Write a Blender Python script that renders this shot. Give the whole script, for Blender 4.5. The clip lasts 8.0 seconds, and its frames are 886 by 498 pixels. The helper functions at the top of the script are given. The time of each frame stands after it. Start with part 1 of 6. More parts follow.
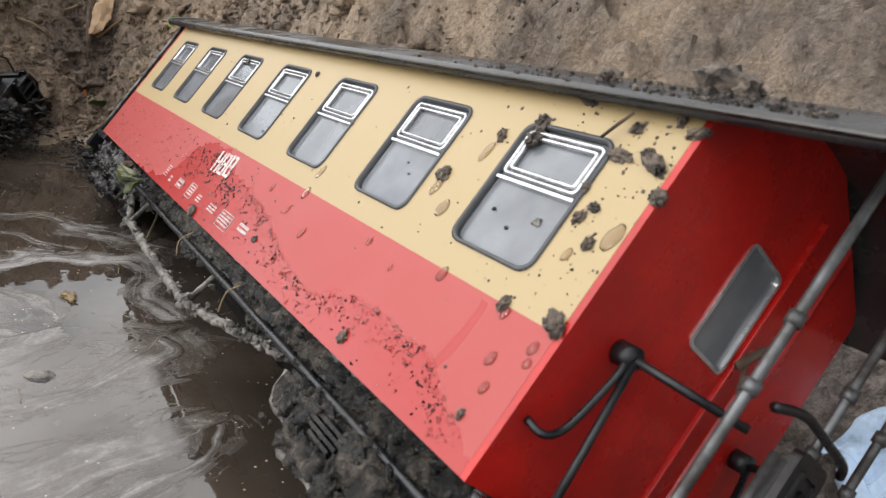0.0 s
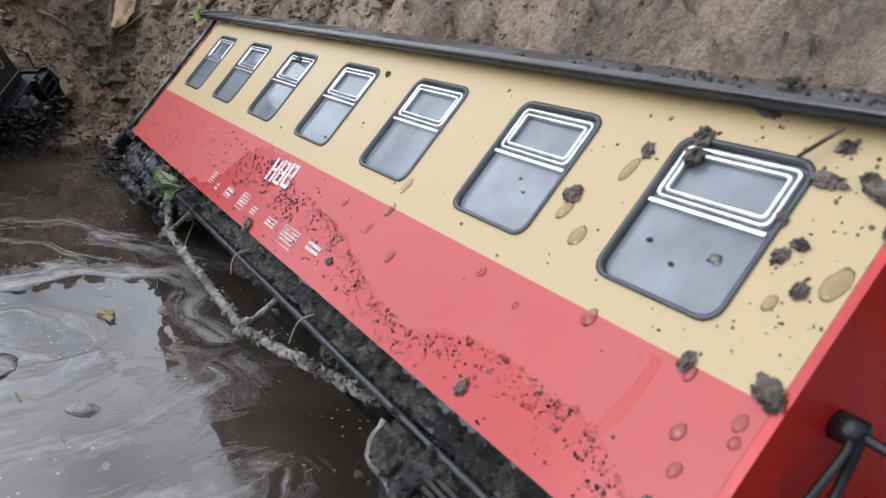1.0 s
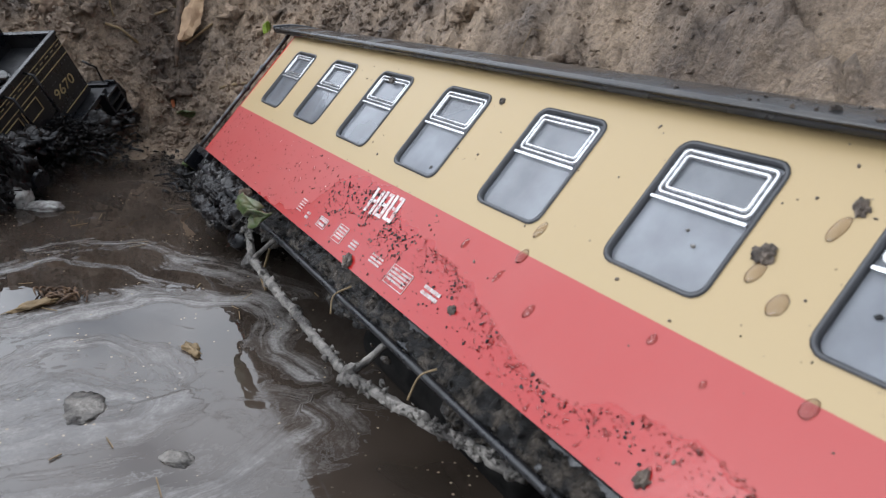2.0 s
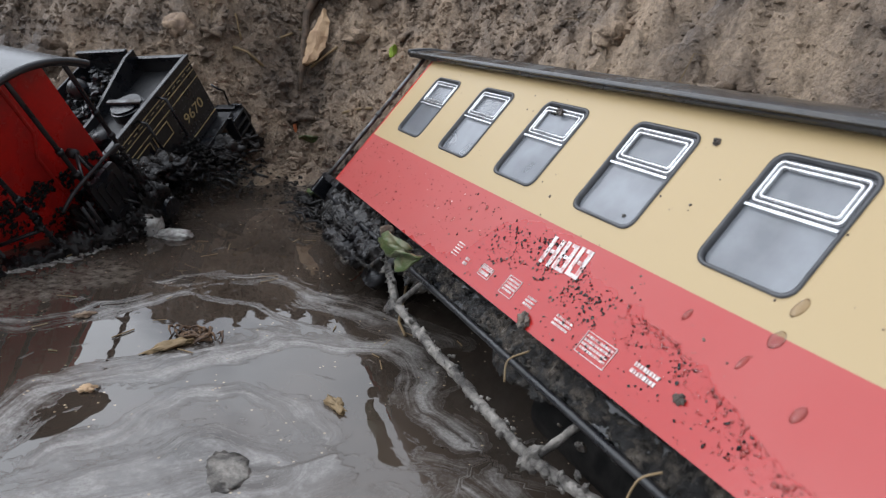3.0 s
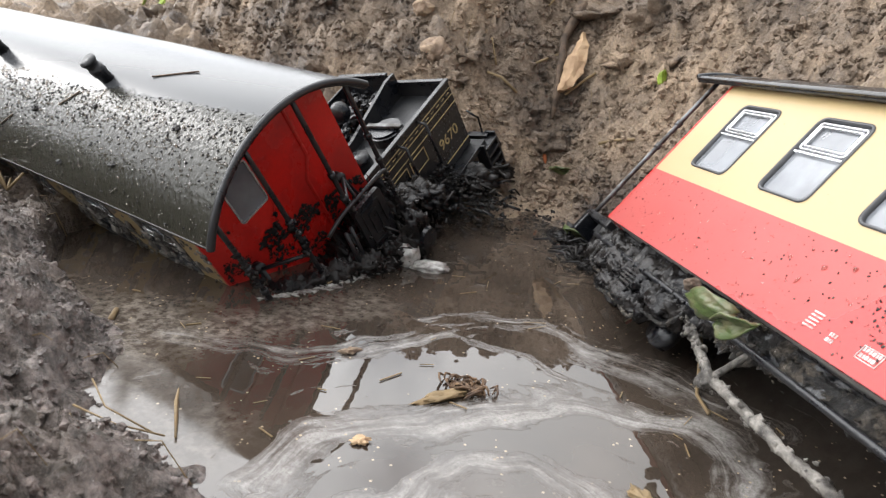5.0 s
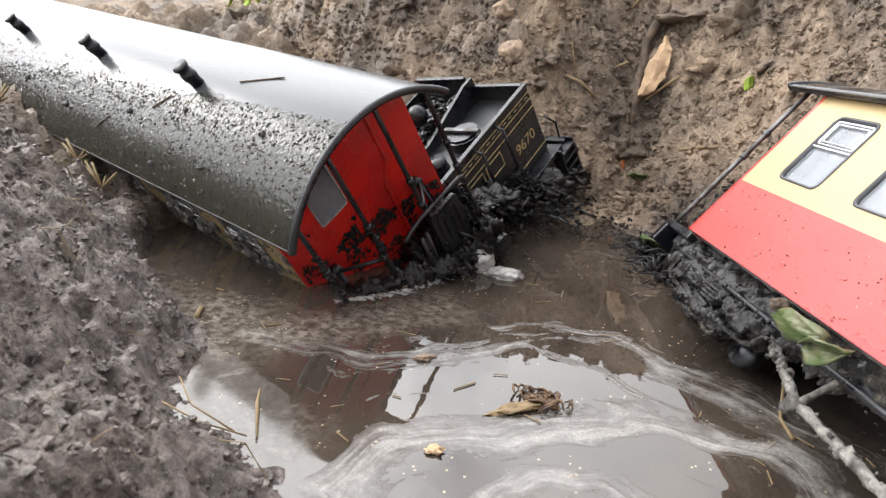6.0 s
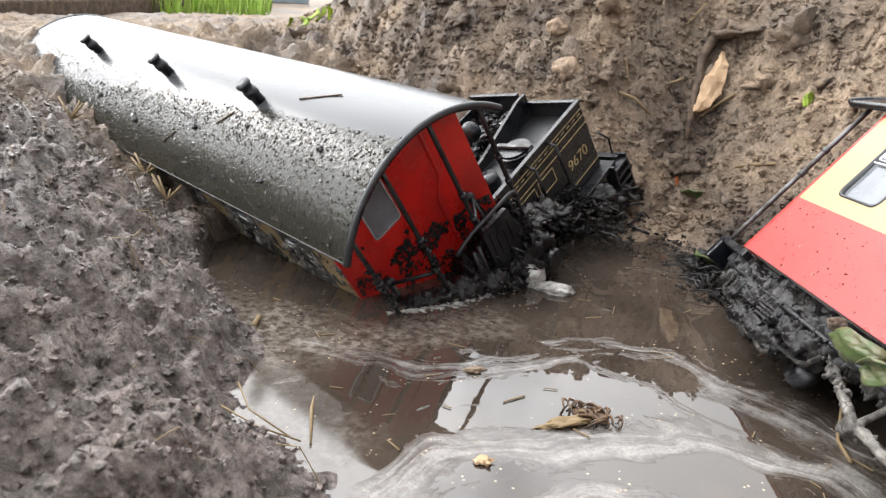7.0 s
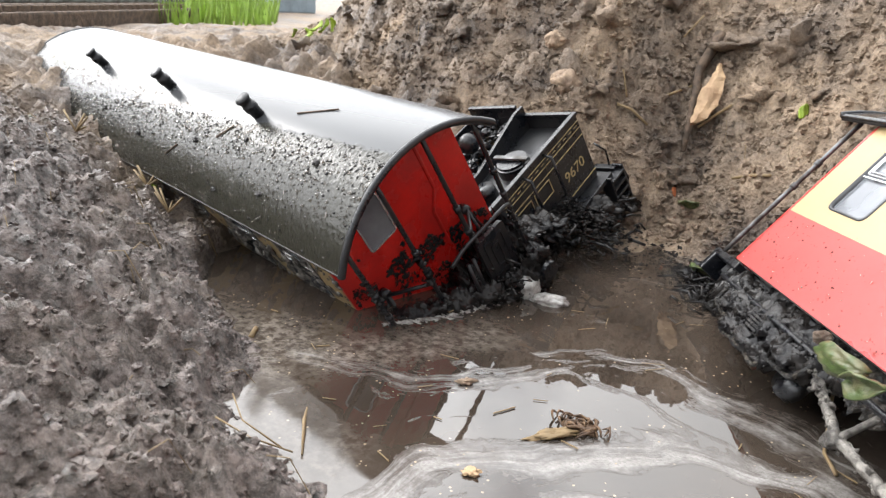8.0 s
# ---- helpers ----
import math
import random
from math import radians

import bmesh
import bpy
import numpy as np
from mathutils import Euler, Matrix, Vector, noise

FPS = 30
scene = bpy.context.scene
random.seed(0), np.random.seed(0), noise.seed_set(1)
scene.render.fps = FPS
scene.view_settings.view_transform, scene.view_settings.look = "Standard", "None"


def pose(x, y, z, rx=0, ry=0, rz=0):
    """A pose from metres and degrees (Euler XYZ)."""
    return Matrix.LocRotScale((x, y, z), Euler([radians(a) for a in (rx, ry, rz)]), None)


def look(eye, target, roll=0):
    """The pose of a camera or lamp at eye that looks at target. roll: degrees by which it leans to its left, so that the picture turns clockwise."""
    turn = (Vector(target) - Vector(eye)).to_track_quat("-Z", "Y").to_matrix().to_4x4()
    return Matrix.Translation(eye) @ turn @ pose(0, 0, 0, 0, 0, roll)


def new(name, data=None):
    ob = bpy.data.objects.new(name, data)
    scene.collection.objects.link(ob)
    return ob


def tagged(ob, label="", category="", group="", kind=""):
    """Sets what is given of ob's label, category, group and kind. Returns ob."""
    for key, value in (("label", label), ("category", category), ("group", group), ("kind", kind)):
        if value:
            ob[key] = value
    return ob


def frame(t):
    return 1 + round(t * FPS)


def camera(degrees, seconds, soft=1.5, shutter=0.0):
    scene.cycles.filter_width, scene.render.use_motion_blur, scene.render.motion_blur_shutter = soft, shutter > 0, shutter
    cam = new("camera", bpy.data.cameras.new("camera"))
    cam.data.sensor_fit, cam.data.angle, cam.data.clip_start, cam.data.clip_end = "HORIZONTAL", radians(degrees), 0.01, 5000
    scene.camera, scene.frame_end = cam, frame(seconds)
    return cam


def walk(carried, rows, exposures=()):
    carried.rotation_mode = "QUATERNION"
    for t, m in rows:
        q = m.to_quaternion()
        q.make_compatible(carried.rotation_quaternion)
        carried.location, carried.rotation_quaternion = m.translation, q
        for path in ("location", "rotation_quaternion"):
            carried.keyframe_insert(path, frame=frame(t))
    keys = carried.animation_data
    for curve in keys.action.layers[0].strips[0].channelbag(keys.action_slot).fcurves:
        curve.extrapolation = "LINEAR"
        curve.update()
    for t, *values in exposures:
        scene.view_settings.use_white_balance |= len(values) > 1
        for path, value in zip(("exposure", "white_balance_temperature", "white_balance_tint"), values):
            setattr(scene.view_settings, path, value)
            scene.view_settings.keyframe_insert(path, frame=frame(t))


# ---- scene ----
cam = camera(62.1, 8.0, soft=1.2)
cam.data.dof.use_dof = True
cam.data.dof.focus_distance = 0.42
cam.data.dof.aperture_fstop = 28
PATH = [
    (0, (0.002, 0.087, 0.204), (-0.025, 1.956, -0.509), 6.9),
    (0.5, (-0.016, 0.106, 0.203), (-0.043, 1.973, -0.514), 6.9),
    (1, (-0.037, 0.123, 0.197), (-0.068, 1.987, -0.529), 7.1),
    (1.2, (-0.045, 0.126, 0.196), (-0.085, 1.987, -0.536), 7.0),
    (2.3, (-0.089, 0.16, 0.199), (-0.265, 2.017, -0.521), 6.8),
    (2.5, (-0.1, 0.167, 0.195), (-0.321, 2.022, -0.52), 6.7),
    (3, (-0.121, 0.186, 0.193), (-0.469, 2.026, -0.509), 6.2),
    (3.5, (-0.144, 0.201, 0.191), (-0.631, 2.015, -0.497), 5.7),
    (4, (-0.168, 0.208, 0.182), (-0.795, 1.984, -0.491), 5.1),
    (4.5, (-0.183, 0.22, 0.178), (-0.93, 1.95, -0.492), 4.9),
    (4.7, (-0.185, 0.221, 0.176), (-0.971, 1.935, -0.492), 4.9),
    (6, (-0.193, 0.22, 0.182), (-1.187, 1.811, -0.512), 4.6),
    (6.5, (-0.189, 0.218, 0.185), (-1.252, 1.769, -0.496), 4.3),
    (7, (-0.19, 0.215, 0.183), (-1.307, 1.736, -0.481), 3.9),
    (7.5, (-0.186, 0.216, 0.185), (-1.324, 1.724, -0.471), 3.8),
    (8, (-0.181, 0.216, 0.189), (-1.319, 1.727, -0.46), 3.7),
]
EXPOSURE = [(0, -0.92, 6250, 10), (0.5, -0.95, 5800, 10), (1, -0.97, 5600, 10), (2.5, -1.15, 5750, 10), (3.5, -0.97, 5850, 10), (4.5, -0.47, 6200, 10), (6, -0.05, 6200, 10), (8, 0.02, 6200, 10)]
walk(cam, [(t, look(eye, target, roll)) for t, eye, target, roll in PATH], EXPOSURE)

# ---- world and light ----
SUN_DIR = Vector((-0.86, -0.06, 0.50)).normalized()
world = bpy.data.worlds.new("sky")
scene.world = world
world.use_nodes = True
wn, wl = world.node_tree.nodes, world.node_tree.links
wn.clear()
w_out = wn.new("ShaderNodeOutputWorld")
w_bg = wn.new("ShaderNodeBackground")
w_sky = wn.new("ShaderNodeTexSky")
w_sky.sky_type = "NISHITA"
w_sky.sun_disc = False
w_sky.sun_elevation = math.asin(SUN_DIR.z)
w_sky.sun_rotation = math.atan2(SUN_DIR.x, SUN_DIR.y)
w_co = wn.new("ShaderNodeTexCoord")
w_noise = wn.new("ShaderNodeTexNoise")
w_noise.inputs["Scale"].default_value = 2.2
w_noise.inputs["Detail"].default_value = 6
w_ramp = wn.new("ShaderNodeValToRGB")
w_ramp.color_ramp.elements[0].position = 0.33
w_ramp.color_ramp.elements[1].position = 0.54
w_mix = wn.new("ShaderNodeMix")
w_mix.data_type = "RGBA"
wl.new(w_co.outputs["Generated"], w_noise.inputs["Vector"])
wl.new(w_noise.outputs["Fac"], w_ramp.inputs["Fac"])
# clouds grow brighter towards the sun behind them
w_dot = wn.new("ShaderNodeVectorMath")
w_dot.operation = "DOT_PRODUCT"
w_dot.inputs[1].default_value = SUN_DIR
w_glow = wn.new("ShaderNodeMapRange")
w_glow.interpolation_type = "SMOOTHSTEP"
w_glow.inputs["From Min"].default_value, w_glow.inputs["From Max"].default_value = -0.10, 1.0
w_glow.inputs["To Min"].default_value, w_glow.inputs["To Max"].default_value = 0.75, 4.2
w_cloud = wn.new("ShaderNodeVectorMath")
w_cloud.operation = "SCALE"
w_cloud.inputs[0].default_value = (9.4, 9.2, 8.9)
wl.new(w_co.outputs["Generated"], w_dot.inputs[0])
wl.new(w_dot.outputs["Value"], w_glow.inputs["Value"])
wl.new(w_glow.outputs["Result"], w_cloud.inputs["Scale"])
wl.new(w_cloud.outputs["Vector"], w_mix.inputs["B"])
wl.new(w_ramp.outputs["Color"], w_mix.inputs["Factor"])
wl.new(w_sky.outputs["Color"], w_mix.inputs["A"])
wl.new(w_mix.outputs["Result"], w_bg.inputs["Color"])
w_bg.inputs["Strength"].default_value = 0.165
wl.new(w_bg.outputs["Background"], w_out.inputs["Surface"])

sun = new("sun", bpy.data.lights.new("sun", "SUN"))
sun.data.energy = 1.1
sun.data.angle = radians(14)
sun.data.color = (1.0, 0.95, 0.88)
sun.matrix_world = look(SUN_DIR * 3, (0, 0, 0))


# ---- materials ----
def material(name, color, rough=0.5, metal=0.0, spec=0.5, vary=0.0, vary_scale=60.0, bump=0.0, bump_scale=120.0,
             color2=None, split=(0.4, 0.6), rough2=None, coat=0.0, stretch=None, detail=6.0, dist=0.0015):
    """A surface with two scales of variation: patches between two colours, and a fine grain with relief."""
    m = bpy.data.materials.new(name)
    m.use_nodes = True
    nodes, links = m.node_tree.nodes, m.node_tree.links
    p = nodes["Principled BSDF"]
    p.inputs["Roughness"].default_value = rough
    p.inputs["Metallic"].default_value = metal
    p.inputs["Specular IOR Level"].default_value = spec
    p.inputs["Coat Weight"].default_value = coat
    p.inputs["Coat Roughness"].default_value = 0.08
    co = nodes.new("ShaderNodeTexCoord")
    src = co.outputs["Object"]
    if stretch:
        mp = nodes.new("ShaderNodeMapping")
        mp.inputs["Scale"].default_value = stretch
        links.new(src, mp.inputs["Vector"])
        src = mp.outputs["Vector"]
    base = color
    big = nodes.new("ShaderNodeTexNoise")
    big.inputs["Scale"].default_value = vary_scale
    big.inputs["Detail"].default_value = detail
    big.inputs["Roughness"].default_value = 0.62
    links.new(src, big.inputs["Vector"])
    ramp = nodes.new("ShaderNodeValToRGB")
    e = ramp.color_ramp.elements
    e[0].position, e[1].position = split
    c2 = color2 or tuple(c * (1 - vary) for c in color)
    e[0].color, e[1].color = (*c2, 1), (*base, 1)
    links.new(big.outputs["Fac"], ramp.inputs["Fac"])
    fine = nodes.new("ShaderNodeTexNoise")
    fine.inputs["Scale"].default_value = bump_scale
    fine.inputs["Detail"].default_value = 8
    fine.inputs["Roughness"].default_value = 0.7
    links.new(src, fine.inputs["Vector"])
    grain = nodes.new("ShaderNodeMix")
    grain.data_type = "RGBA"
    grain.blend_type = "MULTIPLY"
    grain.inputs["Factor"].default_value = min(1.0, vary)
    gr = nodes.new("ShaderNodeValToRGB")
    gr.color_ramp.elements[0].position, gr.color_ramp.elements[1].position = 0.3, 0.7
    gr.color_ramp.elements[0].color = (0.45, 0.45, 0.45, 1)
    gr.color_ramp.elements[1].color = (1.25, 1.25, 1.25, 1)
    links.new(fine.outputs["Fac"], gr.inputs["Fac"])
    links.new(ramp.outputs["Color"], grain.inputs["A"])
    links.new(gr.outputs["Color"], grain.inputs["B"])
    links.new(grain.outputs["Result"], p.inputs["Base Color"])
    if rough2 is not None:
        mr = nodes.new("ShaderNodeMapRange")
        mr.inputs["From Min"].default_value, mr.inputs["From Max"].default_value = split
        mr.inputs["To Min"].default_value, mr.inputs["To Max"].default_value = rough2, rough
        links.new(big.outputs["Fac"], mr.inputs["Value"])
        links.new(mr.outputs["Result"], p.inputs["Roughness"])
    if bump:
        coarse = nodes.new("ShaderNodeTexNoise")
        coarse.inputs["Scale"].default_value = bump_scale * 0.3
        coarse.inputs["Detail"].default_value = 4
        links.new(src, coarse.inputs["Vector"])
        both = nodes.new("ShaderNodeMath")
        both.operation = "MULTIPLY_ADD"
        both.inputs[1].default_value = 2.2
        links.new(coarse.outputs["Fac"], both.inputs[0])
        links.new(fine.outputs["Fac"], both.inputs[2])
        b = nodes.new("ShaderNodeBump")
        b.inputs["Strength"].default_value = bump
        b.inputs["Distance"].default_value = dist
        links.new(both.outputs[0], b.inputs["Height"])
        links.new(b.outputs["Normal"], p.inputs["Normal"])
    return m


SOIL = material("soil", (0.390, 0.290, 0.198), 0.72, vary=0.9, vary_scale=11, bump=1.0, bump_scale=330, color2=(0.130, 0.098, 0.075), split=(0.36, 0.64), rough2=0.40, dist=0.0035)
def silted(m):
    """A paler grey silt lies on the shore on the pond's near side."""
    nodes, links = m.node_tree.nodes, m.node_tree.links
    p = nodes["Principled BSDF"]
    src = p.inputs["Base Color"].links[0].from_socket
    co = nodes.new("ShaderNodeTexCoord")
    sep = nodes.new("ShaderNodeSeparateXYZ")
    links.new(co.outputs["Object"], sep.inputs["Vector"])
    nz = nodes.new("ShaderNodeTexNoise")
    nz.inputs["Scale"].default_value = 30
    nz.inputs["Detail"].default_value = 8
    links.new(co.outputs["Object"], nz.inputs["Vector"])
    wave = nodes.new("ShaderNodeMath")
    wave.operation = "MULTIPLY_ADD"
    wave.inputs[1].default_value = 0.25
    links.new(nz.outputs["Fac"], wave.inputs[0])
    links.new(sep.outputs["Y"], wave.inputs[2])
    mr = nodes.new("ShaderNodeMapRange")
    mr.inputs["From Min"].default_value, mr.inputs["From Max"].default_value = 0.72, 0.58
    mr.inputs["To Max"].default_value = 0.80
    links.new(wave.outputs[0], mr.inputs["Value"])
    here = nodes.new("ShaderNodeMapRange")
    here.inputs["From Min"].default_value, here.inputs["From Max"].default_value = 1.15, 0.65
    away = nodes.new("ShaderNodeVectorMath")
    away.operation = "DISTANCE"
    away.inputs[1].default_value = (-0.40, 0.35, 0.0)
    links.new(co.outputs["Object"], away.inputs[0])
    ragged = nodes.new("ShaderNodeMath")
    ragged.operation = "MULTIPLY_ADD"
    ragged.inputs[1].default_value = 0.25
    links.new(nz.outputs["Fac"], ragged.inputs[0])
    links.new(away.outputs["Value"], ragged.inputs[2])
    links.new(ragged.outputs[0], here.inputs["Value"])
    both = nodes.new("ShaderNodeMath")
    both.operation = "MULTIPLY"
    links.new(mr.outputs["Result"], both.inputs[0])
    links.new(here.outputs["Result"], both.inputs[1])
    cover = both.outputs[0]
    fine = nodes.new("ShaderNodeTexNoise")
    fine.inputs["Scale"].default_value = 130
    fine.inputs["Detail"].default_value = 11
    fine.inputs["Roughness"].default_value = 0.78
    links.new(co.outputs["Object"], fine.inputs["Vector"])
    ramp = nodes.new("ShaderNodeValToRGB")
    ramp.color_ramp.elements[0].position, ramp.color_ramp.elements[1].position = 0.43, 0.62
    ramp.color_ramp.elements[0].color = (0.018, 0.014, 0.014, 1)
    ramp.color_ramp.elements[1].color = (0.32, 0.262, 0.240, 1)
    links.new(fine.outputs["Fac"], ramp.inputs["Fac"])
    mix = nodes.new("ShaderNodeMix")
    mix.data_type = "RGBA"
    links.new(cover, mix.inputs["Factor"])
    links.new(src, mix.inputs["A"])
    links.new(ramp.outputs["Color"], mix.inputs["B"])
    links.new(mix.outputs["Result"], p.inputs["Base Color"])
    sheen = nodes.new("ShaderNodeMapRange")
    sheen.inputs["To Min"].default_value, sheen.inputs["To Max"].default_value = 0.0, 0.85
    links.new(cover, sheen.inputs["Value"])
    links.new(sheen.outputs["Result"], p.inputs["Coat Weight"])
    p.inputs["Coat Roughness"].default_value = 0.12
    links.new(p.inputs["Normal"].links[0].from_socket, p.inputs["Coat Normal"])


silted(SOIL)
CLOD = material("clod_soil", (0.360, 0.264, 0.180), 0.85, vary=0.9, vary_scale=11, bump=1.0, bump_scale=420, color2=(0.080, 0.060, 0.046), split=(0.38, 0.66), rough2=0.5, dist=0.002)
silted(CLOD)
MUD = material("wet_mud", (0.026, 0.023, 0.021), 0.16, spec=0.26, vary=0.8, vary_scale=55, bump=0.55, bump_scale=260, color2=(0.005, 0.005, 0.006), rough2=0.07, dist=0.0012)
CAKE = material("caked_mud", (0.135, 0.112, 0.088), 0.30, vary=0.85, vary_scale=130, bump=1.0, bump_scale=640, color2=(0.010, 0.009, 0.008), split=(0.46, 0.68), rough2=0.06, dist=0.0018)
MUD_GREY = material("drying_mud", (0.315, 0.290, 0.258), 0.6, vary=0.8, vary_scale=90, bump=1.0, bump_scale=420, color2=(0.050, 0.044, 0.038), rough2=0.3, dist=0.0015)
DRY_MUD = material("dry_mud_crumbs", (0.20, 0.158, 0.122), 0.6, vary=0.8, vary_scale=200, bump=1.0, bump_scale=600, color2=(0.040, 0.032, 0.027), rough2=0.25, dist=0.0012)
BLACK = material("black_plastic", (0.006, 0.007, 0.010), 0.20, vary=0.5, vary_scale=40, bump=0.15, bump_scale=500, color2=(0.016, 0.016, 0.017), rough2=0.42)
GUTTER = material("dusty_black_plastic", (0.012, 0.012, 0.013), 0.22, vary=0.5, vary_scale=60, bump=0.2, color2=(0.034, 0.030, 0.026))
BAG = material("pale_blue_film", (0.52, 0.66, 0.84), 0.25, vary=0.6, vary_scale=60, bump=0.6, bump_scale=60, color2=(0.30, 0.40, 0.56), split=(0.3, 0.5))
# near-zero colour and gloss: the underframe hollow's shade put into the plastic
TANK_SHADE = material("shade_black_plastic", (0.004, 0.004, 0.004), 0.75, spec=0.08, vary=0.4, vary_scale=80, bump=0.2, color2=(0.016, 0.015, 0.014))
STEEL = material("grey_rail_metal", (0.16, 0.165, 0.17), 0.35, metal=0.6, vary=0.5, vary_scale=60, bump=0.1, color2=(0.07, 0.065, 0.06), rough2=0.6)
RED = material("red_plastic", (0.54, 0.015, 0.010), 0.22, vary=0.25, vary_scale=22, bump=0.05, bump_scale=300, color2=(0.37, 0.013, 0.010), rough2=0.36)
GASKET = material("window_rubber", (0.055, 0.056, 0.060), 0.35, vary=0.3)
CHROME = material("sash_silver", (0.78, 0.79, 0.80), 0.22, metal=0.75, vary=0.15, vary_scale=200, color2=(0.6, 0.6, 0.61))
INSIDE = material("coach_interior", (0.42, 0.40, 0.38), 0.7, vary=0.3)
WHITE = material("white_lettering", (0.64, 0.61, 0.59), 0.5, vary=0.5, vary_scale=400, color2=(0.50, 0.24, 0.22), split=(0.38, 0.52))
GOLD = material("gold_lining", (0.42, 0.33, 0.15), 0.4, vary=0.4, vary_scale=300, color2=(0.28, 0.22, 0.12))
STRAW = material("straw", (0.25, 0.18, 0.095), 0.7, vary=0.5, vary_scale=150, color2=(0.22, 0.15, 0.07))
BARK = material("root_bark", (0.16, 0.11, 0.075), 0.85, vary=0.6, vary_scale=90, bump=0.8, bump_scale=300, color2=(0.07, 0.05, 0.035))
CHIP = material("pale_wood_chip", (0.52, 0.36, 0.21), 0.7, vary=0.4, vary_scale=50, bump=0.4, color2=(0.36, 0.23, 0.13), stretch=(1, 1, 0.3))
PEEL = material("brown_bark_fibre", (0.20, 0.120, 0.062), 0.6, vary=0.6, vary_scale=220, bump=0.5, bump_scale=500, color2=(0.070, 0.040, 0.024))
STONE = material("sandstone", (0.34, 0.25, 0.17), 0.85, vary=0.5, vary_scale=50, bump=0.8, bump_scale=200, color2=(0.20, 0.14, 0.10))
LEAF = material("green_leaf", (0.060, 0.090, 0.024), 0.35, vary=0.5, vary_scale=120, bump=0.4, color2=(0.155, 0.150, 0.075), split=(0.40, 0.56))
FRESH = material("bright_green_leaf", (0.30, 0.42, 0.03), 0.5, vary=0.3)
GRASS = material("grass_green", (0.30, 0.46, 0.06), 0.6, vary=0.4, vary_scale=20)
FOAM_BAG = material("grey_foam", (0.46, 0.45, 0.42), 0.22, vary=0.5, vary_scale=90, bump=0.6, color2=(0.16, 0.14, 0.13))
TUB = material("pale_blue_grey_plastic", (0.36, 0.44, 0.50), 0.5, vary=0.3, vary_scale=12)
BRICK = material("orange_brick_grit", (0.45, 0.14, 0.05), 0.8, vary=0.3)


def clear_drop():
    """A thin bead of water: clear, with a gloss that grows towards its rim."""
    m = bpy.data.materials.new("water_drop")
    m.use_nodes = True
    nodes, links = m.node_tree.nodes, m.node_tree.links
    nodes.remove(nodes["Principled BSDF"])
    clear = nodes.new("ShaderNodeBsdfTransparent")
    clear.inputs["Color"].default_value = (0.86, 0.82, 0.78, 1)
    gloss = nodes.new("ShaderNodeBsdfGlossy")
    gloss.inputs["Roughness"].default_value = 0.04
    fres = nodes.new("ShaderNodeFresnel")
    fres.inputs["IOR"].default_value = 1.38
    mix = nodes.new("ShaderNodeMixShader")
    links.new(fres.outputs["Fac"], mix.inputs["Fac"])
    links.new(clear.outputs[0], mix.inputs[1])
    links.new(gloss.outputs[0], mix.inputs[2])
    links.new(mix.outputs[0], nodes["Material Output"].inputs["Surface"])
    return m


DROP = clear_drop()


def pane_glass():
    """Window plastic with dried smears; its milky grey stands in for part of the sky's reflection."""
    m = bpy.data.materials.new("window_pane")
    m.use_nodes = True
    nodes, links = m.node_tree.nodes, m.node_tree.links
    p = nodes["Principled BSDF"]
    p.inputs["IOR"].default_value = 1.5
    co = nodes.new("ShaderNodeTexCoord")
    nz = nodes.new("ShaderNodeTexNoise")
    nz.inputs["Scale"].default_value = 35
    nz.inputs["Detail"].default_value = 5
    links.new(co.outputs["Object"], nz.inputs["Vector"])
    mr = nodes.new("ShaderNodeMapRange")
    mr.inputs["From Min"].default_value, mr.inputs["From Max"].default_value = 0.35, 0.7
    mr.inputs["To Min"].default_value, mr.inputs["To Max"].default_value = 0.03, 0.13
    links.new(nz.outputs["Fac"], mr.inputs["Value"])
    links.new(mr.outputs["Result"], p.inputs["Roughness"])
    smear = nodes.new("ShaderNodeValToRGB")
    smear.color_ramp.elements[0].position, smear.color_ramp.elements[1].position = 0.38, 0.68
    # blue-grey of the mirrored sky put into the body colour
    smear.color_ramp.elements[0].color = (0.25, 0.26, 0.28, 1)
    smear.color_ramp.elements[1].color = (0.40, 0.42, 0.45, 1)
    links.new(nz.outputs["Fac"], smear.inputs["Fac"])
    links.new(smear.outputs["Color"], p.inputs["Base Color"])
    p.inputs["Transmission Weight"].default_value = 0.55
    p.inputs["Specular IOR Level"].default_value = 0.35
    return m


PANE = pane_glass()


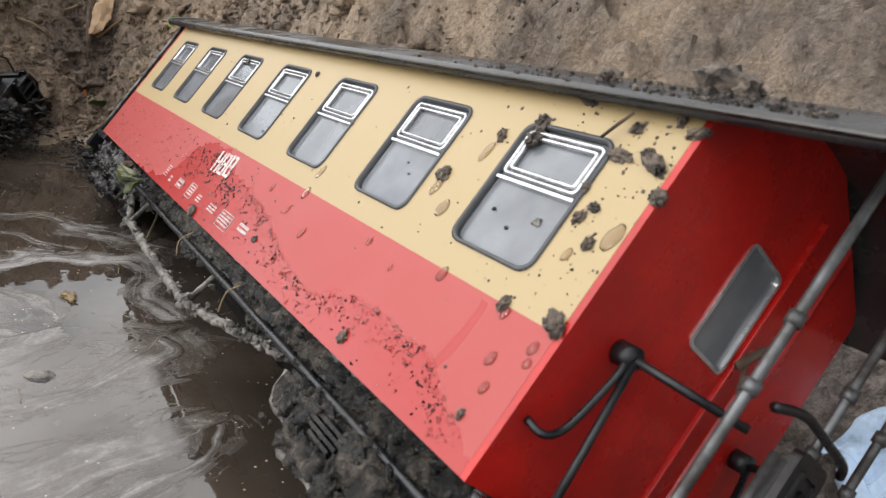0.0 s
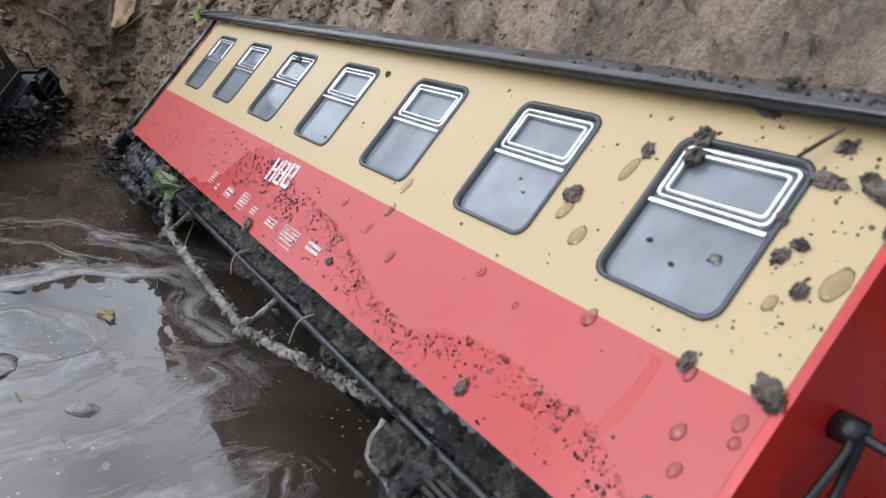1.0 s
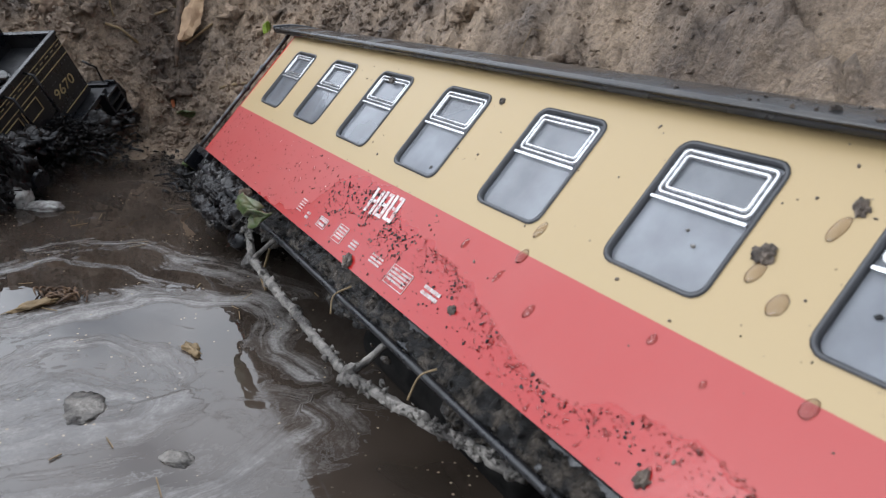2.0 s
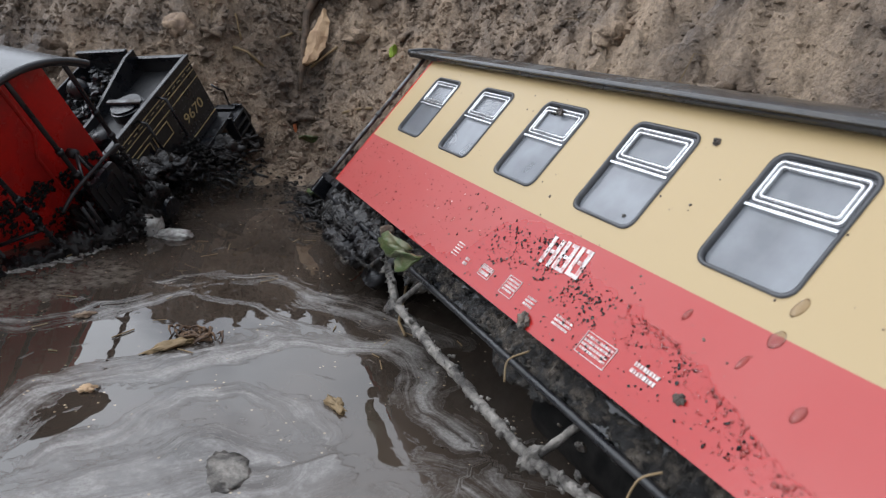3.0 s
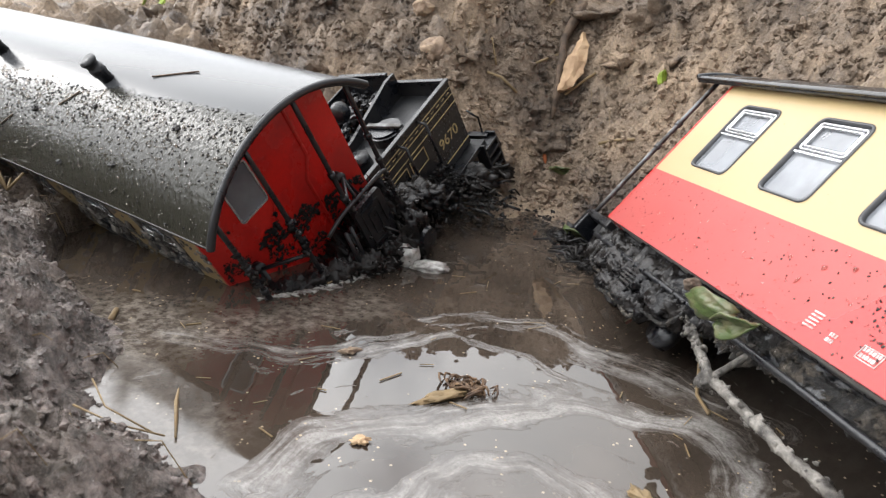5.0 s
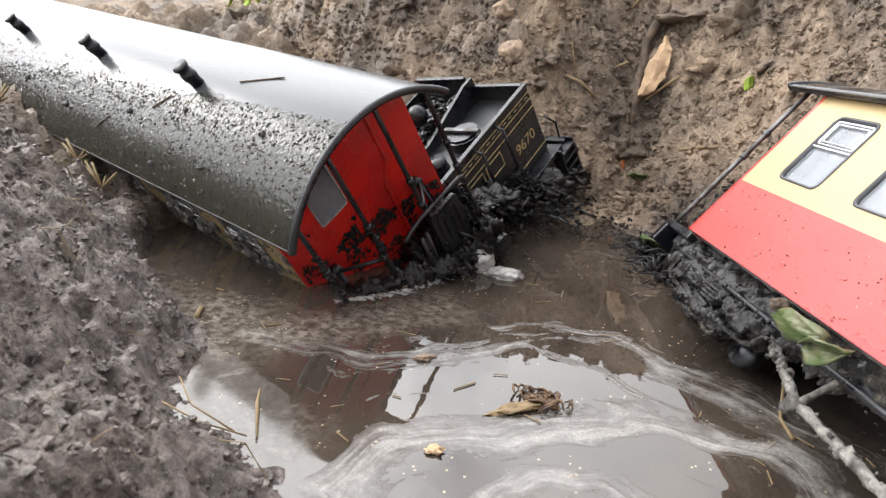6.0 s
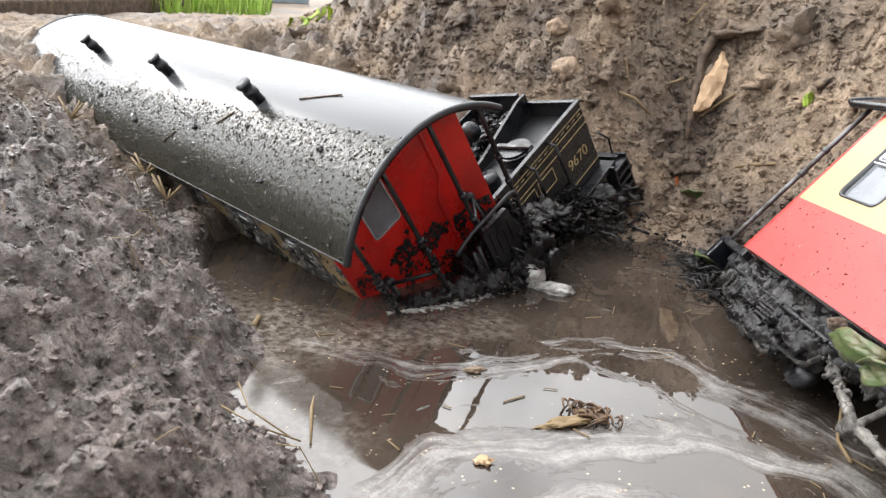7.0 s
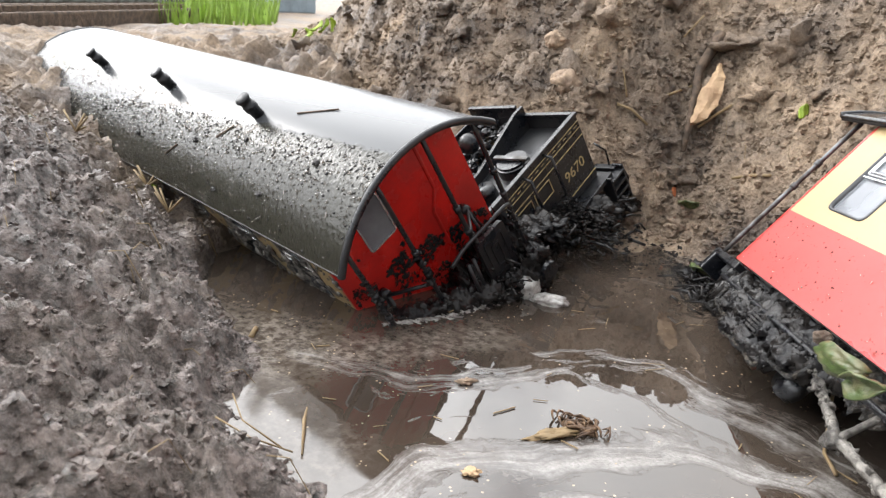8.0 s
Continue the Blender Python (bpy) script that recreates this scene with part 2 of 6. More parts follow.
def painted_side():
    """Cream over red, with one dried red above, tinted pinkish for the sky's sheen, and a wet, darker, speckled film
    below its edge.
    """
    m = bpy.data.materials.new("coach_side_paint")
    m.use_nodes = True
    nodes, links = m.node_tree.nodes, m.node_tree.links
    p = nodes["Principled BSDF"]
    co = nodes.new("ShaderNodeTexCoord")
    sep = nodes.new("ShaderNodeSeparateXYZ")
    links.new(co.outputs["Object"], sep.inputs["Vector"])

    def math_node(op, a, b=None):
        nd = nodes.new("ShaderNodeMath")
        nd.operation = op
        for i, v in enumerate((a, b)):
            if v is None:
                continue
            if isinstance(v, (int, float)):
                nd.inputs[i].default_value = v
            else:
                links.new(v, nd.inputs[i])
        return nd.outputs[0]

    def noise_node(scale, detail=5):
        nz = nodes.new("ShaderNodeTexNoise")
        nz.inputs["Scale"].default_value = scale
        nz.inputs["Detail"].default_value = detail
        links.new(co.outputs["Object"], nz.inputs["Vector"])
        return nz.outputs["Fac"]

    cream = math_node("GREATER_THAN", sep.outputs["Z"], -0.0685)
    paint = nodes.new("ShaderNodeMix")
    paint.data_type = "RGBA"
    paint.inputs["A"].default_value = (0.345, 0.017, 0.014, 1)
    paint.inputs["B"].default_value = (0.385, 0.285, 0.140, 1)
    links.new(cream, paint.inputs["Factor"])
    # the wet film's upper edge along the wall, ragged by noise, and one run of water from the band
    along = nodes.new("ShaderNodeMapRange")
    along.inputs["From Min"].default_value, along.inputs["From Max"].default_value = -0.27, 0.27
    links.new(sep.outputs["X"], along.inputs["Value"])
    curve = nodes.new("ShaderNodeFloatCurve")
    line = curve.mapping.curves[0]
    heights = ((-0.27, -0.112), (-0.075, -0.106), (-0.045, -0.078), (-0.008, -0.0695), (0.028, -0.079), (0.08, -0.0844), (0.123, -0.096), (0.156, -0.1006),
               (0.186, -0.0903), (0.212, -0.0915), (0.232, -0.0905), (0.243, -0.098), (0.27, -0.106))
    for i, (wx, wz) in enumerate(heights):
        px_, pz_ = (wx + 0.27) / 0.54, (wz + 0.12) / 0.06
        if i in (0, len(heights) - 1):
            line.points[0 if i == 0 else -1].location = (px_, pz_)
        else:
            line.points.new(px_, pz_)
    curve.mapping.update()
    links.new(along.outputs["Result"], curve.inputs["Value"])
    edge_z = math_node("SUBTRACT", math_node("MULTIPLY", curve.outputs["Value"], 0.06), 0.12)
    edge_z = math_node("ADD", edge_z, math_node("MULTIPLY", math_node("SUBTRACT", noise_node(90, 4), 0.5), 0.012))
    wet = nodes.new("ShaderNodeMapRange")
    wet.inputs["From Min"].default_value, wet.inputs["From Max"].default_value = -0.0004, 0.0004
    links.new(math_node("SUBTRACT", edge_z, sep.outputs["Z"]), wet.inputs["Value"])
    run_x = math_node("ABSOLUTE", math_node("SUBTRACT", sep.outputs["X"], math_node("ADD", 0.2385, math_node("MULTIPLY", math_node("SUBTRACT", noise_node(40, 2), 0.5), 0.012))))
    run = math_node("MULTIPLY", math_node("LESS_THAN", run_x, 0.0022), math_node("LESS_THAN", sep.outputs["Z"], -0.0705))
    wet_all = math_node("MAXIMUM", wet.outputs["Result"], run)
    rough = nodes.new("ShaderNodeMapRange")
    rough.inputs["To Min"].default_value, rough.inputs["To Max"].default_value = 0.42, 0.26
    links.new(wet_all, rough.inputs["Value"])
    links.new(rough.outputs["Result"], p.inputs["Roughness"])
    # sky sheen on the dry red, put into the colour as faint pink blotches
    sky_sheen = nodes.new("ShaderNodeMix")
    sky_sheen.data_type = "RGBA"
    sky_sheen.inputs["B"].default_value = (0.44, 0.25, 0.22, 1)
    dry = math_node("SUBTRACT", 1.0, wet_all)
    redness = math_node("SUBTRACT", 1.0, cream)
    hz = math_node("MULTIPLY", math_node("MULTIPLY", dry, redness), math_node("ADD", 0.05, math_node("MULTIPLY", noise_node(30), 0.11)))
    links.new(hz, sky_sheen.inputs["Factor"])
    links.new(paint.outputs["Result"], sky_sheen.inputs["A"])
    # mud specks
    sp = nodes.new("ShaderNodeTexVoronoi")
    sp.inputs["Scale"].default_value = 330
    links.new(co.outputs["Object"], sp.inputs["Vector"])
    dots = math_node("LESS_THAN", sp.outputs["Distance"], 0.22)
    patch = nodes.new("ShaderNodeMapRange")
    patch.inputs["From Min"].default_value, patch.inputs["From Max"].default_value = 0.55, 0.66
    links.new(noise_node(26, 3), patch.inputs["Value"])
    speck = math_node("MULTIPLY", math_node("MULTIPLY", dots, wet_all), math_node("MULTIPLY", patch.outputs["Result"], redness))
    dirt = nodes.new("ShaderNodeMix")
    dirt.data_type = "RGBA"
    dirt.inputs["B"].default_value = (0.09, 0.055, 0.045, 1)
    links.new(math_node("MULTIPLY", speck, 0.8), dirt.inputs["Factor"])
    links.new(sky_sheen.outputs["Result"], dirt.inputs["A"])
    links.new(dirt.outputs["Result"], p.inputs["Base Color"])
    b = nodes.new("ShaderNodeBump")
    b.inputs["Strength"].default_value = 0.2
    b.inputs["Distance"].default_value = 0.0006
    links.new(math_node("MULTIPLY", wet_all, math_node("ADD", 0.5, math_node("MULTIPLY", noise_node(300, 4), 0.5))), b.inputs["Height"])
    links.new(b.outputs["Normal"], p.inputs["Normal"])
    return m


SIDE = painted_side()


def roof_paint():
    """Satin black roof with dust and water marks; one side carries a grainy dried splash of mud, darkened further for
    the dark bank mirrored there.
    """
    m = bpy.data.materials.new("roof_paint")
    m.use_nodes = True
    nodes, links = m.node_tree.nodes, m.node_tree.links
    p = nodes["Principled BSDF"]
    co = nodes.new("ShaderNodeTexCoord")
    sep = nodes.new("ShaderNodeSeparateXYZ")
    links.new(co.outputs["Object"], sep.inputs["Vector"])
    ragged = nodes.new("ShaderNodeTexNoise")
    ragged.inputs["Scale"].default_value = 45
    ragged.inputs["Detail"].default_value = 6
    links.new(co.outputs["Object"], ragged.inputs["Vector"])
    line = nodes.new("ShaderNodeMath")
    line.operation = "MULTIPLY_ADD"
    line.inputs[1].default_value, line.inputs[2].default_value = 0.085, -0.0355
    links.new(sep.outputs["X"], line.inputs[0])
    wave = nodes.new("ShaderNodeMath")
    wave.operation = "MULTIPLY_ADD"
    wave.inputs[1].default_value = 0.020
    links.new(ragged.outputs["Fac"], wave.inputs[0])
    links.new(line.outputs[0], wave.inputs[2])
    diff = nodes.new("ShaderNodeMath")
    diff.operation = "SUBTRACT"
    links.new(wave.outputs[0], diff.inputs[0])
    links.new(sep.outputs["Y"], diff.inputs[1])
    mask = nodes.new("ShaderNodeMapRange")
    mask.inputs["From Min"].default_value, mask.inputs["From Max"].default_value = -0.0005, 0.0025
    links.new(diff.outputs[0], mask.inputs["Value"])
    grain = nodes.new("ShaderNodeTexNoise")
    grain.inputs["Scale"].default_value = 340
    grain.inputs["Detail"].default_value = 5
    links.new(co.outputs["Object"], grain.inputs["Vector"])
    col = nodes.new("ShaderNodeMix")
    col.data_type = "RGBA"
    col.inputs["A"].default_value = (0.050, 0.052, 0.055, 1)
    # olive mud, with the bank's dark reflection put into its colour
    col.inputs["B"].default_value = (0.026, 0.025, 0.018, 1)
    links.new(mask.outputs["Result"], col.inputs["Factor"])
    links.new(col.outputs["Result"], p.inputs["Base Color"])
    rg = nodes.new("ShaderNodeMapRange")
    rg.inputs["To Min"].default_value, rg.inputs["To Max"].default_value = 0.27, 0.24
    links.new(mask.outputs["Result"], rg.inputs["Value"])
    links.new(rg.outputs["Result"], p.inputs["Roughness"])
    dull = nodes.new("ShaderNodeMapRange")
    dull.inputs["To Min"].default_value, dull.inputs["To Max"].default_value = 0.42, 0.34
    links.new(mask.outputs["Result"], dull.inputs["Value"])
    links.new(dull.outputs["Result"], p.inputs["Specular IOR Level"])
    height = nodes.new("ShaderNodeMath")
    height.operation = "MULTIPLY"
    links.new(mask.outputs["Result"], height.inputs[0])
    links.new(grain.outputs["Fac"], height.inputs[1])
    b = nodes.new("ShaderNodeBump")
    b.inputs["Strength"].default_value = 0.4
    b.inputs["Distance"].default_value = 0.0014
    links.new(height.outputs[0], b.inputs["Height"])
    links.new(b.outputs["Normal"], p.inputs["Normal"])
    return m


ROOF = roof_paint()
CLEAN_ROOF = material("glossy_black_roof", (0.020, 0.021, 0.024), 0.13, vary=0.5, vary_scale=40, bump=0.12, bump_scale=160, color2=(0.040, 0.039, 0.038), rough2=0.30)


def water_surface():
    """Brown water under a broken film of grey scum; the film's density and the lines of its flow are stored on the mesh."""
    m = bpy.data.materials.new("muddy_water")
    m.use_nodes = True
    nodes, links = m.node_tree.nodes, m.node_tree.links
    p = nodes["Principled BSDF"]
    p.inputs["IOR"].default_value = 1.5

    def put(value, socket):
        if isinstance(value, (int, float)):
            socket.default_value = value
        else:
            links.new(value, socket)

    def calc(op, a, b=0.0, c=0.0):
        nd = nodes.new("ShaderNodeMath")
        nd.operation = op
        for value, socket in zip((a, b, c), nd.inputs):
            put(value, socket)
        return nd.outputs[0]

    def spread(value, lo, hi, to_lo=0.0, to_hi=1.0):
        nd = nodes.new("ShaderNodeMapRange")
        nd.interpolation_type = "SMOOTHSTEP"
        for value_, socket in zip((value, lo, hi, to_lo, to_hi), (nd.inputs["Value"], nd.inputs["From Min"], nd.inputs["From Max"], nd.inputs["To Min"], nd.inputs["To Max"])):
            put(value_, socket)
        return nd.outputs["Result"]

    def cloud(vector, scale, detail=4.0, rough=0.55):
        nd = nodes.new("ShaderNodeTexNoise")
        nd.inputs["Scale"].default_value = scale
        nd.inputs["Detail"].default_value = detail
        nd.inputs["Roughness"].default_value = rough
        links.new(vector, nd.inputs["Vector"])
        return nd.outputs["Fac"]

    def blend(fac, a, b):
        nd = nodes.new("ShaderNodeMix")
        nd.data_type = "RGBA"
        put(fac, nd.inputs["Factor"])
        for value, socket in ((a, nd.inputs["A"]), (b, nd.inputs["B"])):
            if isinstance(value, tuple):
                socket.default_value = (*value, 1)
            else:
                links.new(value, socket)
        return nd.outputs["Result"]

    def stored(name):
        nd = nodes.new("ShaderNodeAttribute")
        nd.attribute_name = name
        return nd.outputs["Fac"]

    co = nodes.new("ShaderNodeTexCoord").outputs["Object"]
    sep = nodes.new("ShaderNodeSeparateXYZ")
    links.new(co, sep.inputs["Vector"])
    scum, flow, silt = stored("scum"), stored("flow"), stored("silt")
    links.new(calc("SUBTRACT", 0.88, calc("MULTIPLY", silt, 0.6)), p.inputs["Specular IOR Level"])
    # threads drawn out along the flow
    lanes = nodes.new("ShaderNodeCombineXYZ")
    links.new(calc("MULTIPLY", flow, 150.0), lanes.inputs[0])
    links.new(calc("MULTIPLY", sep.outputs["X"], 13.0), lanes.inputs[1])
    links.new(calc("MULTIPLY", sep.outputs["Y"], 13.0), lanes.inputs[2])
    lane = cloud(lanes.outputs[0], 1.0, 6.0, 0.62)
    frothy = cloud(co, 75.0, 7.0, 0.66)
    grain = cloud(co, 620.0, 5.0, 0.7)
    body = calc("ADD", calc("MULTIPLY", lane, 1.15), calc("MULTIPLY", frothy, 0.55))
    level = calc("ADD", body, calc("MULTIPLY", scum, 0.50))
    film = spread(level, 1.06, 1.46)
    fringe = calc("SUBTRACT", 1.0, calc("MINIMUM", 1.0, calc("MULTIPLY", calc("ABSOLUTE", calc("SUBTRACT", level, 1.08)), 40.0)))
    film = calc("MAXIMUM", calc("MULTIPLY", film, 0.9), calc("MULTIPLY", fringe, 0.22))
    film = calc("MULTIPLY", film, spread(grain, 0.30, 0.62, 0.55, 1.0))
    brown = blend(spread(cloud(co, 9.0, 3.0), 0.35, 0.65), (0.034, 0.026, 0.020), (0.066, 0.050, 0.038))
    silty = blend(spread(cloud(co, 190.0, 6.0, 0.7), 0.38, 0.62), (0.060, 0.048, 0.038), (0.235, 0.204, 0.172))
    col = blend(calc("MULTIPLY", silt, spread(frothy, 0.38, 0.60, 0.35, 0.95)), brown, silty)
    col = blend(film, col, (0.36, 0.34, 0.32))
    # scattered bits of chaff
    bits = nodes.new("ShaderNodeTexVoronoi")
    bits.inputs["Scale"].default_value = 190
    links.new(co, bits.inputs["Vector"])
    bit = calc("MULTIPLY", calc("LESS_THAN", bits.outputs["Distance"], 0.12), spread(cloud(co, 24.0, 2.0), 0.50, 0.58))
    col = blend(bit, col, (0.36, 0.29, 0.20))
    links.new(col, p.inputs["Base Color"])
    cover = calc("MAXIMUM", film, calc("MULTIPLY", silt, 0.5))
    links.new(spread(cover, 0.0, 1.0, 0.015, 0.16), p.inputs["Roughness"])
    b = nodes.new("ShaderNodeBump")
    b.inputs["Strength"].default_value = 0.10
    b.inputs["Distance"].default_value = 0.002
    links.new(cloud(co, 26.0, 3.0), b.inputs["Height"])
    b2 = nodes.new("ShaderNodeBump")
    b2.inputs["Strength"].default_value = 0.30
    b2.inputs["Distance"].default_value = 0.0012
    links.new(calc("ADD", calc("MULTIPLY", film, lane), calc("MULTIPLY", cover, calc("MULTIPLY", grain, 0.35))), b2.inputs["Height"])
    links.new(b.outputs["Normal"], b2.inputs["Normal"])
    links.new(b2.outputs["Normal"], p.inputs["Normal"])
    return m


WATER = water_surface()


# ---- building helpers ----
def part(name, bm, mat, parent=None, label="", smooth=False):
    me = bpy.data.meshes.new(name)
    bmesh.ops.recalc_face_normals(bm, faces=bm.faces)
    if smooth:
        for f in bm.faces:
            f.smooth = True
    bm.to_mesh(me)
    bm.free()
    for one in (mat if isinstance(mat, (list, tuple)) else [mat]):
        me.materials.append(one)
    ob = new(name, me)
    if parent:
        ob.parent = parent
    if label:
        tagged(ob, label)
    return ob


def box(bm, c, s, bevel=0.0, m=None):
    mat = Matrix.Translation(c) @ Matrix.Diagonal((*s, 1))
    if m:
        mat = m @ mat
    made = bmesh.ops.create_cube(bm, size=1, matrix=mat)
    if bevel:
        edges = list({e for v in made["verts"] for e in v.link_edges})
        bmesh.ops.bevel(bm, geom=edges, offset=bevel, segments=2, profile=0.6, affect="EDGES")
    return bm


def tube(bm, points, r, seg=8, wobble=0.0, seed=0, cap=True):
    """A round bar along points; r is one radius or one for each point."""
    pts = [Vector(p) for p in points]
    rs = list(r) if isinstance(r, (list, tuple)) else [r] * len(pts)
    rings = []
    side = None
    for i, p in enumerate(pts):
        d = (pts[min(i + 1, len(pts) - 1)] - pts[max(i - 1, 0)]).normalized()
        if side is None:
            side = d.orthogonal().normalized()
        side = (side - d * side.dot(d)).normalized()
        up = d.cross(side)
        ring = []
        for k in range(seg):
            th = 2 * math.pi * k / seg
            q = side * math.cos(th) + up * math.sin(th)
            rr = rs[i]
            if wobble:
                rr *= 1 + wobble * noise.noise(p * 260 + q * 1.7 + Vector((seed, 0, 0)))
            ring.append(bm.verts.new(p + q * rr))
        rings.append(ring)
    for a, b in zip(rings, rings[1:]):
        for k in range(seg):
            bm.faces.new((a[k], a[(k + 1) % seg], b[(k + 1) % seg], b[k]))
    if cap:
        bm.faces.new(rings[0][::-1])
        bm.faces.new(rings[-1])
    return bm


def between(a, b, n):
    return [Vector(a).lerp(Vector(b), i / n) for i in range(n + 1)]


def lump(bm, c, size, seed, rough=0.45, freq=1.6, sub=2, turn=None):
    """An uneven clod: an icosphere pushed about by noise. size: three half axes."""
    made = bmesh.ops.create_icosphere(bm, subdivisions=sub, radius=1)
    m = Matrix.Translation(c) @ (turn or Matrix.Identity(4)) @ Matrix.Diagonal((*size, 1))
    s = Vector((seed * 3.17, seed * 1.31, seed * 0.77))
    for v in made["verts"]:
        k = 1 + rough * noise.noise(v.co * freq + s) + rough * 0.6 * noise.noise(v.co * freq * 2.7 + s)
        v.co = m @ (v.co * k)
    return bm


def rounded(x0, x1, z0, z1, r, n=4):
    """The corner points of a rounded rectangle in x and z, anticlockwise."""
    out = []
    for cx, cz, a0 in ((x1 - r, z0 + r, -90), (x1 - r, z1 - r, 0), (x0 + r, z1 - r, 90), (x0 + r, z0 + r, 180)):
        for i in range(n + 1):
            th = radians(a0 + 90 * i / n)
            out.append((cx + r * math.cos(th), cz + r * math.sin(th)))
    return out


def ring_frame(bm, outer, inner, y0, y1):
    """A flat frame between two loops of equal length, from depth y0 (front) to y1 (back)."""
    n = len(outer)
    vs = [[bm.verts.new((x, y, z)) for x, z in loop] for loop, y in ((outer, y0), (inner, y0), (outer, y1), (inner, y1))]
    for i in range(n):
        j = (i + 1) % n
        of, inf, ob_, inb = vs
        bm.faces.new((of[i], of[j], inf[j], inf[i]))
        bm.faces.new((ob_[j], ob_[i], inb[i], inb[j]))
        bm.faces.new((of[j], of[i], ob_[i], ob_[j]))
        bm.faces.new((inf[i], inf[j], inb[j], inb[i]))
    return bm


def plate(bm, x0, x1, z0, z1, holes, y0, y1, top=None):
    """A wall between y0 and y1 with rounded holes side by side along x. holes: (x0, x1, z0, z1, r). top(x): an uneven upper edge."""
    top = top or (lambda x: z1)
    cuts = [x0]
    for a, b in zip(holes, holes[1:]):
        cuts.append((a[1] + b[0]) / 2)
    cuts.append(x1)
    for i, h in enumerate(holes):
        a, b = cuts[i], cuts[i + 1]
        loop = rounded(*h)
        cx, cz = (h[0] + h[1]) / 2, (h[2] + h[3]) / 2
        outer = []
        n = len(loop) // 4
        for q, (ex, ez) in enumerate(((b, z0), (b, top(b)), (a, top(a)), (a, z0))):
            for k in range(n):
                f = k / (n - 1)
                hx, hz = loop[q * n + k]
                if q % 2 == 0:
                    tx, tz = ((hx, z0) if q == 0 else (hx, top(hx))) if f < 0.5 else (ex, hz)
                else:
                    tx, tz = ((ex, hz) if f < 0.5 else ((hx, top(hx)) if q == 1 else (hx, z0)))
                if abs(f - 0.5) < 0.13:
                    tx, tz = ex, ez
                outer.append((tx, tz))
        ring_frame(bm, outer, loop, y0, y1)
    return bm


def ico(sub):
    bm = bmesh.new()
    bmesh.ops.create_icosphere(bm, subdivisions=sub, radius=1)
    bm.verts.ensure_lookup_table()
    v = np.array([tuple(x.co) for x in bm.verts])
    f = np.array([[x.index for x in face.verts] for face in bm.faces])
    bm.free()
    return v, f


ICO = {1: ico(1), 2: ico(2), 3: ico(3)}


def grains(sub, rough, count=9):
    """Dented shapes to choose from."""
    v, _ = ICO[sub]
    out = []
    for k in range(count):
        o = Vector((k * 7.3, k * 3.1, 1.7))
        out.append([x * (1 + rough * 1.5 * noise.noise(Vector(x) * 1.3 + o) + rough * 1.1 * noise.noise(Vector(x) * 3.1 + o)) for x in v])
    return np.array(out)


def scatter(name, spots, sizes, mat, seed, flat=0.7, rough=0.35, sub=2, basis=None, parent=None, smooth_faces=False, long=1.0):
    """Many uneven grains in one mesh: each spot gets a turned, dented ball. basis: rows x, y, z, with z the way in which they are flat."""
    rng = np.random.default_rng(seed)
    v0, f0 = ICO[sub]
    n, k = len(spots), len(v0)
    spots, sizes = np.asarray(spots, float), np.asarray(sizes, float)
    sizes = np.minimum(sizes, 2.6 * np.median(sizes))
    ax = rng.uniform(0.6, 1.25, (n, 3))
    ax[:, 0] *= long
    ax[:, 2] *= flat
    kinds = grains(sub, rough)[rng.integers(0, 9, n)]
    lean = rng.uniform(-0.9, 0.9, n) if rough > 0.2 else np.zeros(n)
    cl, sl = np.cos(lean)[:, None], np.sin(lean)[:, None]
    kinds = np.stack([kinds[..., 0] * cl - kinds[..., 2] * sl, kinds[..., 1], kinds[..., 0] * sl + kinds[..., 2] * cl], -1)
    pts = kinds * ax[:, None] * sizes[:, None, None]
    th = rng.uniform(0, 2 * math.pi, n)
    c, s = np.cos(th)[:, None], np.sin(th)[:, None]
    x, y = pts[..., 0] * c - pts[..., 1] * s, pts[..., 0] * s + pts[..., 1] * c
    pts = np.stack([x, y, pts[..., 2]], -1)
    if basis is not None:
        pts = pts @ np.asarray(basis, float)
    co = (pts + spots[:, None]).reshape(-1, 3)
    faces = (f0[None] + (np.arange(n) * k)[:, None, None]).reshape(-1, 3)
    me = bpy.data.meshes.new(name)
    me.vertices.add(len(co))
    me.vertices.foreach_set("co", co.ravel())
    me.loops.add(faces.size)
    me.loops.foreach_set("vertex_index", faces.ravel())
    me.polygons.add(len(faces))
    me.polygons.foreach_set("loop_start", np.arange(0, faces.size, 3))
    me.polygons.foreach_set("use_smooth", np.full(len(faces), smooth_faces))
    me.update()
    me.materials.append(mat)
    ob = new(name, me)
    if parent:
        ob.parent = parent
    return tagged(ob, kind="stuff")


